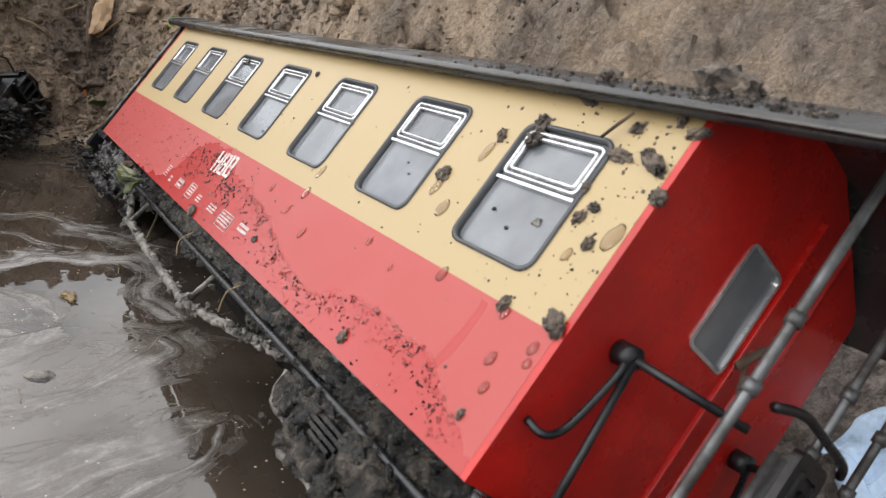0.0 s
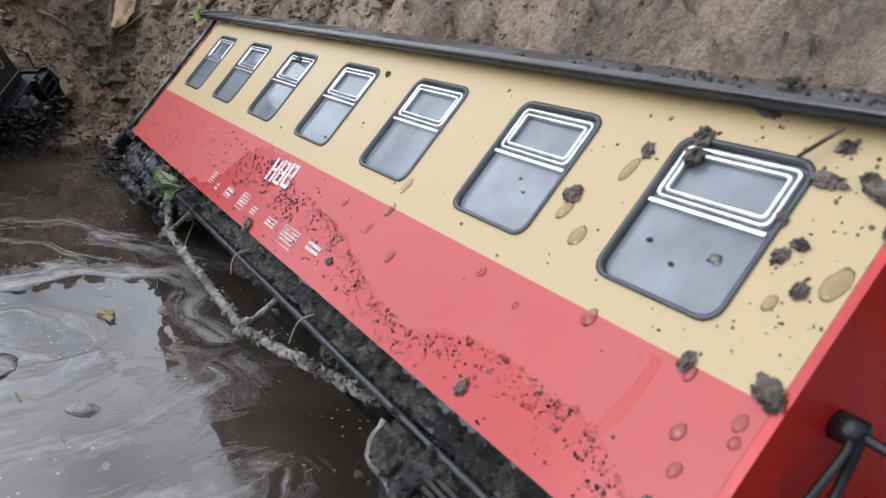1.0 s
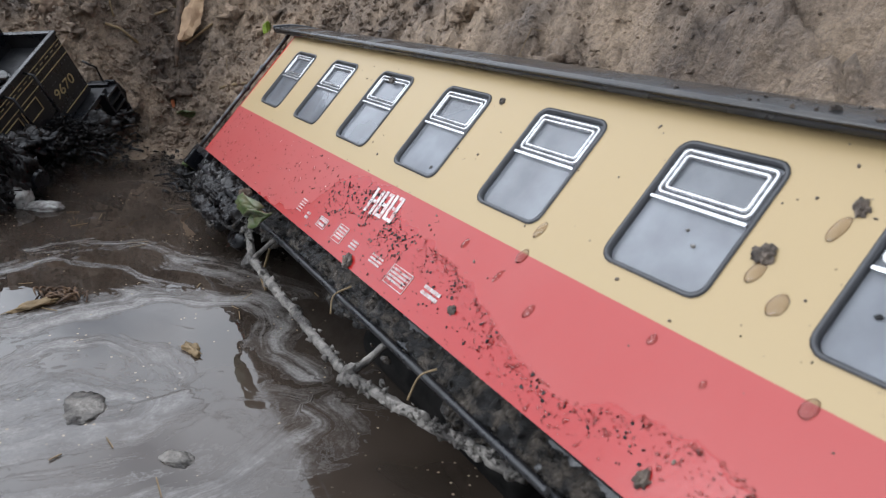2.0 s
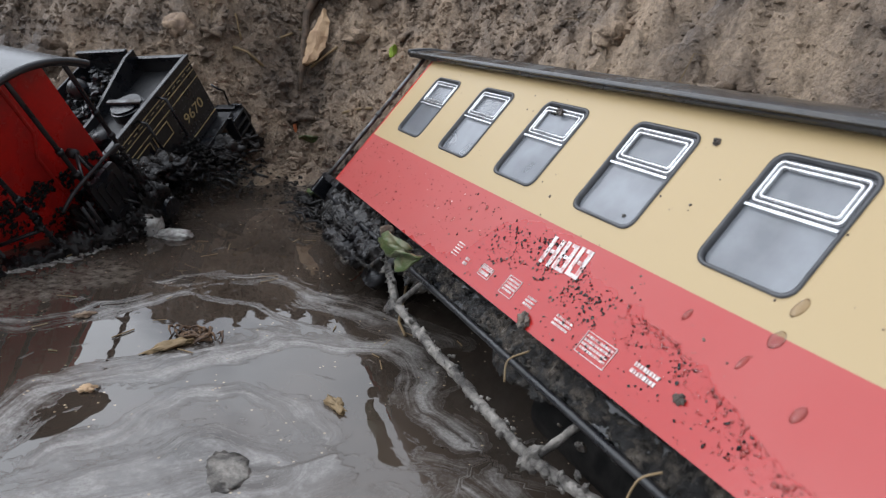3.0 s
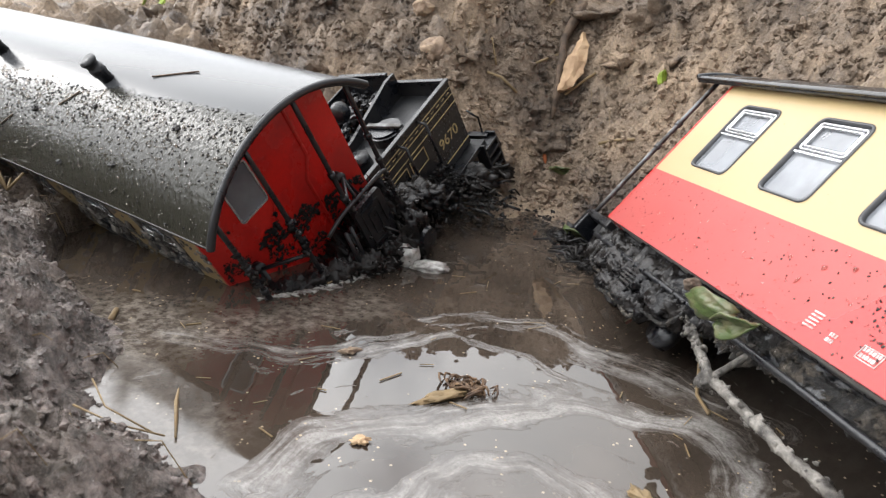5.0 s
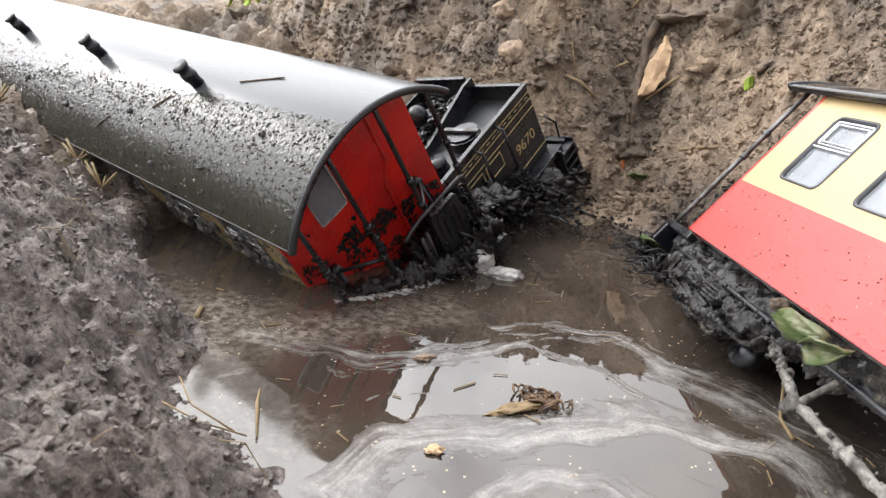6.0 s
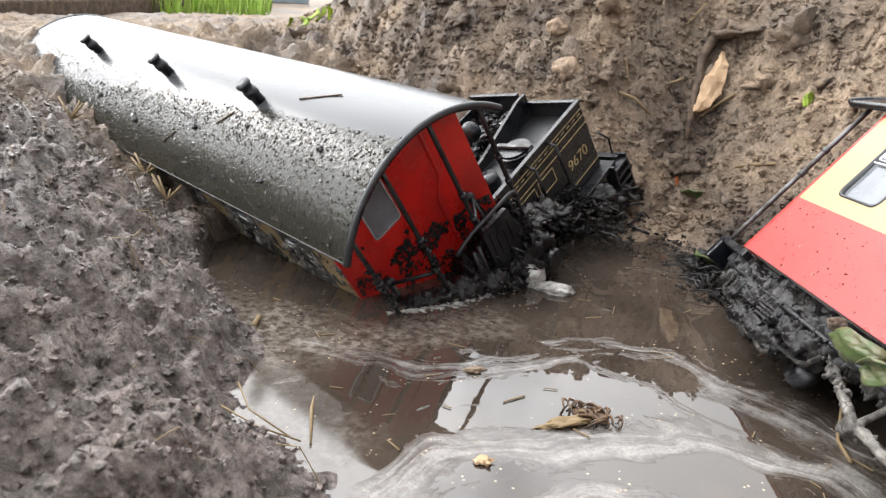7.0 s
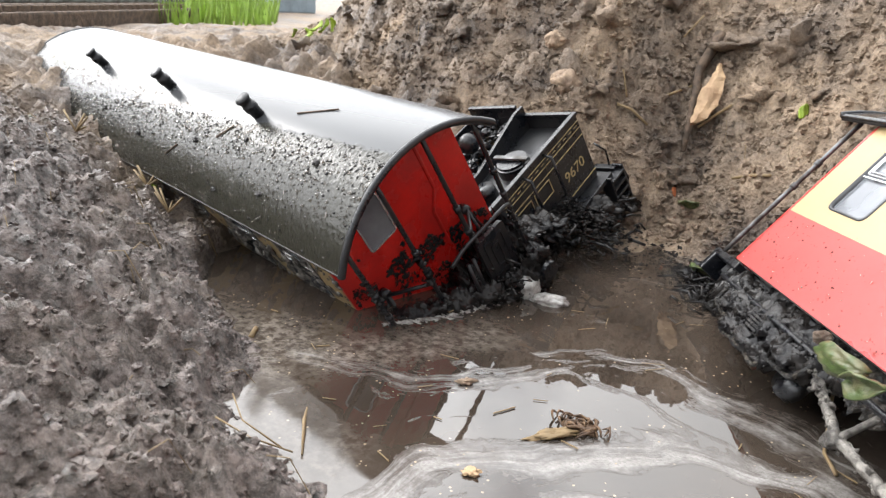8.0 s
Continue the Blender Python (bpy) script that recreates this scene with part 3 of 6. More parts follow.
def slime(name, a, b, wide, tall, seed, mat, parent=None, label="", amp=0.55, step=0.0012, seg=30):
    """A lumpy bank of mud along the line from a to b; wide and tall: half its size across, numbers or functions of the way 0 to 1."""
    a, b = Vector(a), Vector(b)
    d = (b - a).normalized()
    side = d.cross(Vector((0, 0, 1))).normalized()
    up = side.cross(d)
    n = max(6, int((b - a).length / step))
    o = Vector((seed * 1.7, seed * 0.9, seed * 2.3))
    bm = bmesh.new()
    rings = []
    for i in range(n + 1):
        u = i / n
        c = a.lerp(b, u)
        w, h = (v(u) if callable(v) else v for v in (wide, tall))
        end = min(1.0, math.sin(math.pi * min(max(u, 0.004), 0.996)) * n * 0.12) ** 0.5
        ring = []
        for k in range(seg):
            th = 2 * math.pi * k / seg
            q = side * (w * math.cos(th)) + up * (h * math.sin(th))
            p = c + q
            f = 1 + amp * (0.8 * noise.noise(p * 95 + o) + 0.75 * (0.28 - abs(noise.noise(p * 210 + o))) * 2 + 0.45 * (0.28 - abs(noise.noise(p * 480 + o))) * 2 + 0.25 * noise.noise(p * 1100 + o))
            ring.append(bm.verts.new(c + q * (max(0.2, f) * end) + d * (0.002 * noise.noise(p * 240 - o))))
        rings.append(ring)
    for r0, r1 in zip(rings, rings[1:]):
        for k in range(seg):
            bm.faces.new((r0[k], r0[(k + 1) % seg], r1[(k + 1) % seg], r1[k]))
    bm.faces.new(rings[0][::-1])
    bm.faces.new(rings[-1])
    return part(name, bm, mat, parent, label, True)


def roughen(bm, cuts, amp, seed):
    """Splits the faces and pushes them about like caked mud."""
    bmesh.ops.triangulate(bm, faces=bm.faces)
    bmesh.ops.subdivide_edges(bm, edges=list(bm.edges), cuts=cuts, use_grid_fill=True)
    bm.normal_update()
    o = Vector((seed, seed * 2.1, 3.3))
    for v in bm.verts:
        v.co += v.normal * amp * (noise.noise(v.co * 130 + o) + 1.6 * (0.28 - abs(noise.noise(v.co * 330 + o))) + 0.3)


# ---- ground and water ----
POND = [(-0.33, 0.335), (-0.36, 0.378), (-0.385, 0.388), (-0.425, 0.388), (-0.468, 0.438), (-0.58, 0.478), (-0.62, 0.52), (-0.64, 0.62),
        (-0.55, 0.70), (-0.44, 0.75), (-0.385, 0.80), (-0.33, 0.775), (-0.24, 0.69), (-0.12, 0.60), (0.02, 0.47), (0.14, 0.33),
        (0.24, 0.15), (0.20, 0.02), (0.06, 0.05), (-0.08, 0.14), (-0.20, 0.22), (-0.27, 0.27)]


def pond_distance(x, y):
    """Signed distance to the pond's rim: negative inside."""
    best = np.full(x.shape, 9.0)
    inside = np.zeros(x.shape, bool)
    for (ax, ay), (bx, by) in zip(POND, POND[1:] + POND[:1]):
        ex, ey = bx - ax, by - ay
        t = np.clip(((x - ax) * ex + (y - ay) * ey) / (ex * ex + ey * ey), 0, 1)
        best = np.minimum(best, np.hypot(x - ax - t * ex, y - ay - t * ey))
        cross = (ay > y) != (by > y)
        if ay != by:
            inside ^= cross & (x < ex * (y - ay) / ey + ax)
    return np.where(inside, -best, best)


def smooth(v, a, b):
    t = np.clip((v - a) / (b - a), 0, 1)
    return t * t * (3 - 2 * t)


def land(x, y):
    """Height of the ground without its clods."""
    d = pond_distance(x, y)
    out = np.maximum(d, 0)
    back = smooth(y + 0.36 * x, 0.52, 0.66) * smooth(x, -1.22, -0.74)
    near = 1 - smooth(y + 0.42 * x, 0.12, 0.26)
    steep = np.minimum(0.215 + 0.05 * smooth(x, -0.45, 0.0), 0.30 * out + 1.15 * np.clip(out - 0.03, 0, 0.14) + 0.75 * np.clip(out - 0.17, 0, 0.3))
    flat = np.minimum(0.130, 0.80 * out)
    flat = np.where(near > 0.5, np.minimum(0.10, 0.55 * out), flat)
    trough = np.clip(0.02 + 0.20 * (-0.62 - x), 0.0, 0.12) + 0.55 * np.clip(0.505 - y, 0, 0.1) + 0.3 * np.clip(y - 0.62, 0, 0.3)
    flat = flat * (1 - smooth(-x, 0.52, 0.64)) + np.minimum(trough, 0.108) * smooth(-x, 0.52, 0.64)
    h = steep * back + flat * (1 - back)
    far = np.hypot(x + 0.3, y - 0.5)
    fade = smooth(far, 1.0, 1.6)
    h = h * (1 - fade) + 0.108 * fade
    return np.where(d < 0, np.maximum(-0.07, 0.45 * d), h)


def axis_steps(lo, hi, fine, reach):
    core = list(np.arange(lo, hi, fine))
    step, a, b = fine, lo, hi
    left, right = [], []
    while a > -reach:
        step *= 1.16
        a -= step
        left.append(a)
    step = fine
    while b < reach:
        right.append(b)
        step *= 1.16
        b += step
    return np.array(left[::-1] + core + right)


def build_ground():
    xs = axis_steps(-1.35, 0.62, 0.0036, 400)
    ys = axis_steps(-0.06, 1.36, 0.0036, 400)
    gx, gy = np.meshgrid(xs, ys)
    gz = land(gx, gy)
    d = pond_distance(gx, gy)
    amp = np.clip((d + 0.03) / 0.07, 0.12, 1.0)
    flat_x, flat_y, flat_z, flat_a = gx.ravel(), gy.ravel(), gz.ravel(), amp.ravel()
    co = np.empty((flat_x.size, 3))
    for i in range(flat_x.size):
        x, y, z = flat_x[i], flat_y[i], flat_z[i]
        if abs(x) < 3 and abs(y) < 3:
            v = Vector((x, y, z * 1.4))
            n1 = noise.noise(v * 9)
            n2 = noise.noise(v * 23 + Vector((3, 1, 7)))
            core = -1.4 < x < 0.66 and -0.1 < y < 1.4
            n3 = noise.noise(v * 55) if core else 0.0
            n4 = noise.noise(v * 120) if core else 0.0
            n5 = noise.noise(v * 260) if core else 0.0
            cell = noise.voronoi(v * 42)[0][0] if core else 1.0
            if not core:
                n2 = 0.3
            near_side = y < 0.56
            gentle = 0.5 if near_side else 1.0
            calm = 1.0 if x > -0.9 else max(0.3, 1 + (x + 0.9) * 3)
            z += calm * flat_a[i] * (gentle * (0.024 * n1 + 0.026 * abs(n2) - 0.008) + (0.017 * n3 * (0.95 if near_side else 1.0) + 0.0095 * n4 + 0.0046 * n5 + 0.014 * max(0.0, 0.42 - cell)) * (0.9 if near_side else 1.0))
        co[i] = (x, y, z)
    nx, ny = len(xs), len(ys)
    idx = np.arange(nx * ny).reshape(ny, nx)
    quads = np.stack([idx[:-1, :-1], idx[:-1, 1:], idx[1:, 1:], idx[1:, :-1]], -1).reshape(-1, 4)
    me = bpy.data.meshes.new("ground")
    me.vertices.add(len(co))
    me.vertices.foreach_set("co", co.ravel())
    me.loops.add(quads.size)
    me.loops.foreach_set("vertex_index", quads.ravel())
    me.polygons.add(len(quads))
    me.polygons.foreach_set("loop_start", np.arange(0, quads.size, 4))
    me.polygons.foreach_set("use_smooth", np.ones(len(quads), bool))
    me.update()
    me.validate()
    me.materials.append(SOIL)
    global GROUND_X, GROUND_Y, GROUND_Z
    GROUND_X, GROUND_Y, GROUND_Z = xs, ys, co[:, 2].reshape(ny, nx)
    return tagged(new("ground", me), "dug-up dark brown garden soil round a flooded pit", "soil", kind="structure")


ground = build_ground()


def ground_z(x, y):
    """Height of the finished ground at points x, y."""
    x, y = np.atleast_1d(np.asarray(x, float)), np.atleast_1d(np.asarray(y, float))
    i = np.clip(np.searchsorted(GROUND_X, x) - 1, 0, len(GROUND_X) - 2)
    j = np.clip(np.searchsorted(GROUND_Y, y) - 1, 0, len(GROUND_Y) - 2)
    u = (x - GROUND_X[i]) / (GROUND_X[i + 1] - GROUND_X[i])
    v = (y - GROUND_Y[j]) / (GROUND_Y[j + 1] - GROUND_Y[j])
    z = GROUND_Z
    return (z[j, i] * (1 - u) + z[j, i + 1] * u) * (1 - v) + (z[j + 1, i] * (1 - u) + z[j + 1, i + 1] * u) * v


# drifts of scum: points along each, half its width, its density
DRIFTS = [
    (((-0.459, 0.457), (-0.415, 0.468), (-0.386, 0.480), (-0.354, 0.529), (-0.332, 0.574), (-0.305, 0.588), (-0.266, 0.573), (-0.219, 0.563), (-0.180, 0.545)), 0.011, 0.66),
    (((-0.327, 0.548), (-0.297, 0.546), (-0.264, 0.535), (-0.235, 0.528)), 0.003, 0.62),
    (((-0.341, 0.390), (-0.341, 0.420), (-0.335, 0.440), (-0.308, 0.462), (-0.290, 0.492), (-0.267, 0.517), (-0.239, 0.523), (-0.205, 0.531), (-0.186, 0.510), (-0.178, 0.475), (-0.155, 0.461)), 0.010, 0.80),
    (((-0.310, 0.385), (-0.297, 0.418), (-0.287, 0.448), (-0.262, 0.466), (-0.240, 0.459), (-0.215, 0.440)), 0.009, 0.70),
    (((-0.300, 0.350), (-0.262, 0.392), (-0.225, 0.415)), 0.028, 0.60),
    (((-0.250, 0.310), (-0.200, 0.345), (-0.165, 0.385), (-0.150, 0.425)), 0.030, 0.58),
    (((-0.190, 0.260), (-0.130, 0.310), (-0.105, 0.350)), 0.022, 0.62),
]
SILT = [(((-0.60, 0.455), (-0.53, 0.440), (-0.490, 0.445), (-0.464, 0.457)), 0.024, 1.0), (((-0.500, 0.470), (-0.464, 0.465), (-0.437, 0.484), (-0.416, 0.515), (-0.400, 0.55)), 0.013, 0.9),
        (((-0.36, 0.80), (-0.345, 0.755), (-0.30, 0.72)), 0.016, 0.8), (((-0.470, 0.430), (-0.440, 0.412), (-0.405, 0.405), (-0.378, 0.404)), 0.013, 0.4)]


def drift_field(x, y, drifts):
    """The density of the drifts at points x, y, and a measure that is constant along them."""
    density, total, weight = np.zeros(x.shape), np.zeros(x.shape), np.full(x.shape, 1e-9)
    for points, half, strength in drifts:
        line = [Vector((*q, 0)) for q in points]
        line = [q for a, b in zip(line, line[1:]) for q in between(a, b, 4)[:4]] + [line[-1]]
        line = [(a + 2 * b + c) / 4 for a, b, c in zip([line[0]] + line, line, line[1:] + [line[-1]])]
        best, signed = np.full(x.shape, 9.0), np.zeros(x.shape)
        for a, b in zip(line, line[1:]):
            e = b - a
            t = np.clip(((x - a.x) * e.x + (y - a.y) * e.y) / e.length_squared, 0, 1)
            dx, dy = x - a.x - t * e.x, y - a.y - t * e.y
            d = np.hypot(dx, dy)
            signed = np.where(d < best, np.where(e.x * dy - e.y * dx > 0, d, -d), signed)
            best = np.minimum(best, d)
        density = np.maximum(density, strength * (1 - smooth(best, half * 0.2, half * 2.4)))
        w = 1 / (best + 0.006) ** 3
        total += w * signed
        weight += w
    return density, total / weight


def build_water():
    xs, ys = np.arange(-0.95, 0.32, 0.003), np.arange(-0.03, 0.87, 0.003)
    gx, gy = np.meshgrid(xs, ys)
    x, y = gx.ravel(), gy.ravel()
    stir = np.array([(noise.noise(Vector((a * 28, b * 28, 0.3))) + 0.5 * noise.noise(Vector((a * 75, b * 75, 4.3))), noise.noise(Vector((a * 28, b * 28, 9.1))) + 0.5 * noise.noise(Vector((a * 75, b * 75, 7.7)))) for a, b in zip(x, y)])
    wx, wy = x + 0.007 * stir[:, 0], y + 0.007 * stir[:, 1]
    scum, flow = drift_field(wx, wy, DRIFTS)
    silt, _ = drift_field(wx, wy, SILT)
    idx = np.arange(x.size).reshape(len(ys), len(xs))
    quads = np.stack([idx[:-1, :-1], idx[:-1, 1:], idx[1:, 1:], idx[1:, :-1]], -1).reshape(-1, 4)
    me = bpy.data.meshes.new("water")
    me.vertices.add(x.size)
    me.vertices.foreach_set("co", np.stack([x, y, np.zeros(x.size)], -1).ravel())
    me.loops.add(quads.size)
    me.loops.foreach_set("vertex_index", quads.ravel())
    me.polygons.add(len(quads))
    me.polygons.foreach_set("loop_start", np.arange(0, quads.size, 4))
    me.update()
    for name, values in (("scum", scum), ("flow", flow), ("silt", silt)):
        me.attributes.new(name, "FLOAT", "POINT").data.foreach_set("value", values.astype(np.float32))
    me.materials.append(WATER)
    return tagged(new("water", me), "still brown puddle water with swirls of grey scum", "water", kind="structure")


water = build_water()

# ---- the coaches ----
HALF, WIDE, TALL, ROOF_L, ROOF_W, RISE = 0.27, 0.060, 0.1107, 0.304, 0.0671, 0.0318
BAND = -0.0685
WIN_X = [-0.2360, -0.1630, -0.0888, -0.0140, 0.0612, 0.1352, 0.2060]
WIN_W, WIN_Z0, WIN_Z1 = 0.0392, -0.0582, -0.0128


def roof_z(y, w=ROOF_W, rise=RISE):
    rad = (w * w + rise * rise) / (2 * rise)
    return rise - rad + math.sqrt(max(0.0, rad * rad - y * y))


def curved(points, n):
    """The points with a smooth curve through them, n steps from each to the next."""
    p = [Vector(q) for q in points]
    p = [2 * p[0] - p[1]] + p + [2 * p[-1] - p[-2]]
    out = []
    for a, b, c, d in zip(p, p[1:], p[2:], p[3:]):
        for k in range(n):
            t = k / n
            out.append(0.5 * (2 * b + (c - a) * t + (2 * a - 5 * b + 4 * c - d) * t * t + (3 * b - a - 3 * c + d) * t ** 3))
    return out + [p[-2]]


def build_window(x, coach, turn):
    """One side window: rubber frame, pane, and the sliding sash at the top with its double silver lines."""
    x0, x1 = x, x + WIN_W
    bm = bmesh.new()
    ring_frame(bm, rounded(x0 - 0.0006, x1 + 0.0006, WIN_Z0 - 0.0006, WIN_Z1 + 0.0006, 0.0052), rounded(x0 + 0.0007, x1 - 0.0007, WIN_Z0 + 0.0007, WIN_Z1 - 0.0007, 0.0044), -WIDE - 0.0006, -WIDE + 0.0052)
    win = part("window", bm, GASKET, coach, "dark rubber-framed coach window", True)
    bm = bmesh.new()
    loop = rounded(x0 + 0.001, x1 - 0.001, WIN_Z0 + 0.001, WIN_Z1 - 0.001, 0.004)
    fr = [bm.verts.new((a, -WIDE + 0.0016, b)) for a, b in loop]
    bk = [bm.verts.new((a, -WIDE + 0.0026, b)) for a, b in loop]
    bm.faces.new(fr)
    bm.faces.new(bk[::-1])
    for i in range(len(fr)):
        j = (i + 1) % len(fr)
        bm.faces.new((fr[j], fr[i], bk[i], bk[j]))
    pane = part("pane", bm, PANE, win, "plastic pane, milky grey for the reflected sky, with dried smears")
    pane.visible_shadow = False
    zb = BAND + 0.0365
    for name, a, b, c, d in (("sash", x0 + 0.0022, x1 - 0.0022, zb, WIN_Z1 - 0.0022),):
        bm = bmesh.new()
        ring_frame(bm, rounded(a, b, c, d, 0.0022), rounded(a + 0.0010, b - 0.0010, c + 0.0010, d - 0.0010, 0.0016), -WIDE - 0.0002, -WIDE + 0.0017)
        ring_frame(bm, rounded(a + 0.0019, b - 0.0019, c + 0.0019, d - 0.0019, 0.0014), rounded(a + 0.0029, b - 0.0029, c + 0.0029, d - 0.0029, 0.001), -WIDE - 0.0002, -WIDE + 0.0017)
        part("sash", bm, CHROME, win, "silver double-lined sliding sash", True)
        bm = bmesh.new()
        box(bm, ((x0 + x1) / 2, -WIDE + 0.0007, c - 0.0016), (b - a + 0.0012, 0.0020, 0.0011), 0.0003)
        part("bar", bm, CHROME, win)
    for o in (win,):
        o.matrix_local = turn
    return win


def build_coach(vents, hole, posts, post_mat, roof_mat, plate_at, roof_end=ROOF_L):
    """Local x along the coach, z up from the eaves. posts: the y of the platform posts at the x < 0 and the x > 0 end."""
    coach = new("railway_coach")
    # side walls with their openings
    for turn in (Matrix.Identity(4), pose(0, 0, 0, 0, 0, 180)):
        bm = bmesh.new()
        holes = [(x, x + WIN_W, WIN_Z0, WIN_Z1, 0.0048) for x in WIN_X]
        plate(bm, -HALF + 0.0027, HALF - 0.0027, BAND, 0.0, holes, -WIDE, -WIDE + 0.0022)
        box(bm, (0, -WIDE + 0.0011, (BAND - TALL) / 2), (2 * HALF - 0.0054, 0.0022, TALL + BAND), 0.0)
        bmesh.ops.remove_doubles(bm, verts=bm.verts, dist=1e-5)
        wall = part("side_wall", bm, SIDE, coach, "cream and red painted side wall")
        wall.matrix_local = turn
        for x in WIN_X:
            build_window(x, coach, turn)
    # end walls
    for turn in (Matrix.Identity(4), pose(0, 0, 0, 0, 0, 180)):
        bm = bmesh.new()
        plate(bm, -WIDE, WIDE, -0.062, 0, [hole], -0.0012, 0.0012, top=lambda v: roof_z(v) - 0.003)
        box(bm, (0, 0, (-0.062 - TALL) / 2), (2 * WIDE, 0.0024, TALL - 0.062))
        # the door's edge and the bead that steps inwards beside it
        tube(bm, [(0.0294, -0.0012, 0.016), (0.0290, -0.0012, -0.0317), (0.0205, -0.0012, -0.046), (0.0205, -0.0012, -TALL + 0.002)], 0.0014, 8)
        box(bm, (hole[1] + 0.0028, -0.0020, -0.046), (0.0016, 0.0020, 0.118), 0.0004)
        bm.transform(Matrix(((0, -1, 0, HALF - 0.0014), (1, 0, 0, 0), (0, 0, 1, 0), (0, 0, 0, 1))))
        wall = part("end_wall", bm, RED, coach, "glossy red end wall with a door")
        wall.matrix_local = turn
        for h in (hole,):
            bm = bmesh.new()
            ring_frame(bm, rounded(h[0] - 0.0005, h[1] + 0.0005, h[2] - 0.0005, h[3] + 0.0005, 0.003), rounded(h[0] + 0.0008, h[1] - 0.0008, h[2] + 0.0008, h[3] - 0.0008, 0.002), -0.0018, 0.001)
            rim_m = Matrix(((0, -1, 0, HALF - 0.0014), (1, 0, 0, 0), (0, 0, 1, 0), (0, 0, 0, 1)))
            bm.transform(rim_m)
            frame_ob = part("door_window", bm, CHROME, coach, "silver-rimmed end window")
            frame_ob.matrix_local = turn
            bm = bmesh.new()
            box(bm, ((h[0] + h[1]) / 2, 0.0, (h[2] + h[3]) / 2), (h[1] - h[0], 0.0010, h[3] - h[2]))
            bm.transform(rim_m)
            part("pane", bm, PANE, frame_ob).visible_shadow = False
    # roof shell
    bm = bmesh.new()
    n = 28
    rings = []
    for x in (-ROOF_L, -ROOF_L + 0.002, roof_end - 0.002, roof_end):
        up, lo = [], []
        for i in range(n + 1):
            y = -ROOF_W * math.cos(math.pi * i / n)
            up.append(bm.verts.new((x, y, roof_z(y))))
            lo.append(bm.verts.new((x, y * 0.965, roof_z(y) - 0.0034)))
        rings.append((up, lo))
    for (u0, l0), (u1, l1) in zip(rings, rings[1:]):
        for i in range(n):
            bm.faces.new((u0[i], u0[i + 1], u1[i + 1], u1[i]))
            bm.faces.new((l0[i + 1], l0[i], l1[i], l1[i + 1]))
        bm.faces.new((u0[0], u1[0], l1[0], l0[0]))
        bm.faces.new((u0[n], l0[n], l1[n], u1[n]))
    for u, lo in (rings[0], rings[-1]):
        for i in range(n):
            bm.faces.new((u[i], u[i + 1], lo[i + 1], lo[i]))
    roof = part("roof", bm, roof_mat, coach, "arched black roof", True)
    # gutter beads along the eaves and the bow at each end
    for s in (-1, 1):
        bm = bmesh.new()
        box(bm, ((roof_end - ROOF_L) / 2, s * (ROOF_W - 0.0009), -0.0008), (roof_end + ROOF_L, 0.0022, 0.0024), 0.0007)
        part("gutter", bm, GUTTER, roof)
        bm = bmesh.new()
        pts = [(-ROOF_L - 0.0002 if s < 0 else roof_end + 0.0002, -ROOF_W * math.cos(math.pi * i / 30), roof_z(-ROOF_W * math.cos(math.pi * i / 30)) - 0.0012) for i in range(31)]
        tube(bm, pts, 0.0022, 8)
        part("roof_bow", bm, BLACK, roof, "", True)
    for x, y in vents:
        bm = bmesh.new()
        z = roof_z(y)
        nrm = Vector((0, -0.2, 0.98))
        base = Vector((x, y, z - 0.001))
        tube(bm, [base + nrm * k for k in (0, 0.007, 0.0071, 0.012, 0.0121, 0.0165, 0.0166, 0.0185)], [0.0042, 0.0042, 0.0048, 0.0048, 0.0042, 0.0042, 0.0052, 0.0052], 12)
        part("roof_vent", bm, BLACK, roof, "black ribbed roof vent stub", True)
    # floor and inside
    bm = bmesh.new()
    box(bm, (0, 0, -TALL + 0.002), (2 * HALF - 0.006, 2 * WIDE - 0.006, 0.003))
    part("floor", bm, INSIDE, coach)
    for i in range(6):
        bm = bmesh.new()
        x = WIN_X[i] + WIN_W + 0.017
        for yy in (-0.034, 0.034):
            box(bm, (x, yy, -0.075), (0.004, 0.042, 0.060), 0.001)
            box(bm, (x, yy, -0.095), (0.034, 0.040, 0.008), 0.002)
        part("seat_bay", bm, INSIDE, coach)
    # platforms, buffer beams, rails and posts at both ends
    for s in (-1, 1):
        bm = bmesh.new()
        box(bm, (s * (HALF + 0.020), 0, -TALL - 0.003), (0.040, 0.112, 0.005), 0.0008)
        part("platform", bm, BLACK, coach)
        bm = bmesh.new()
        box(bm, (s * (HALF + 0.040), 0, -TALL - 0.010), (0.006, 0.112, 0.018), 0.001)
        part("buffer_beam", bm, BLACK, coach)
        line_up = posts[0 if s < 0 else 1]
        x = s * (ROOF_L - 0.004)
        for y in line_up:
            bm = bmesh.new()
            tube(bm, between((x, y, roof_z(y) - 0.003), (x, y, -TALL - 0.001), 10), 0.0016, 8)
            for zz in (-0.032, -0.052):
                tube(bm, [(x, y, zz - 0.0018), (x, y, zz + 0.0018)], 0.0024, 8)
            part("post", bm, post_mat, coach, "platform roof post", True)
        bm = bmesh.new()
        py0, py1, pz0, pz1 = plate_at
        loop = rounded(py0, py1, pz0, pz1, 0.003)
        fr = [bm.verts.new((x + s * 0.002, a, b)) for a, b in loop]
        bk = [bm.verts.new((x + s * 0.005, a, b)) for a, b in loop]
        bm.faces.new(fr)
        bm.faces.new(bk[::-1])
        for i in range(len(fr)):
            bm.faces.new((fr[i - 1], fr[i], bk[i], bk[i - 1]))
        plate_ob = part("gangway_plate", bm, BLACK, coach, "black balcony panel")
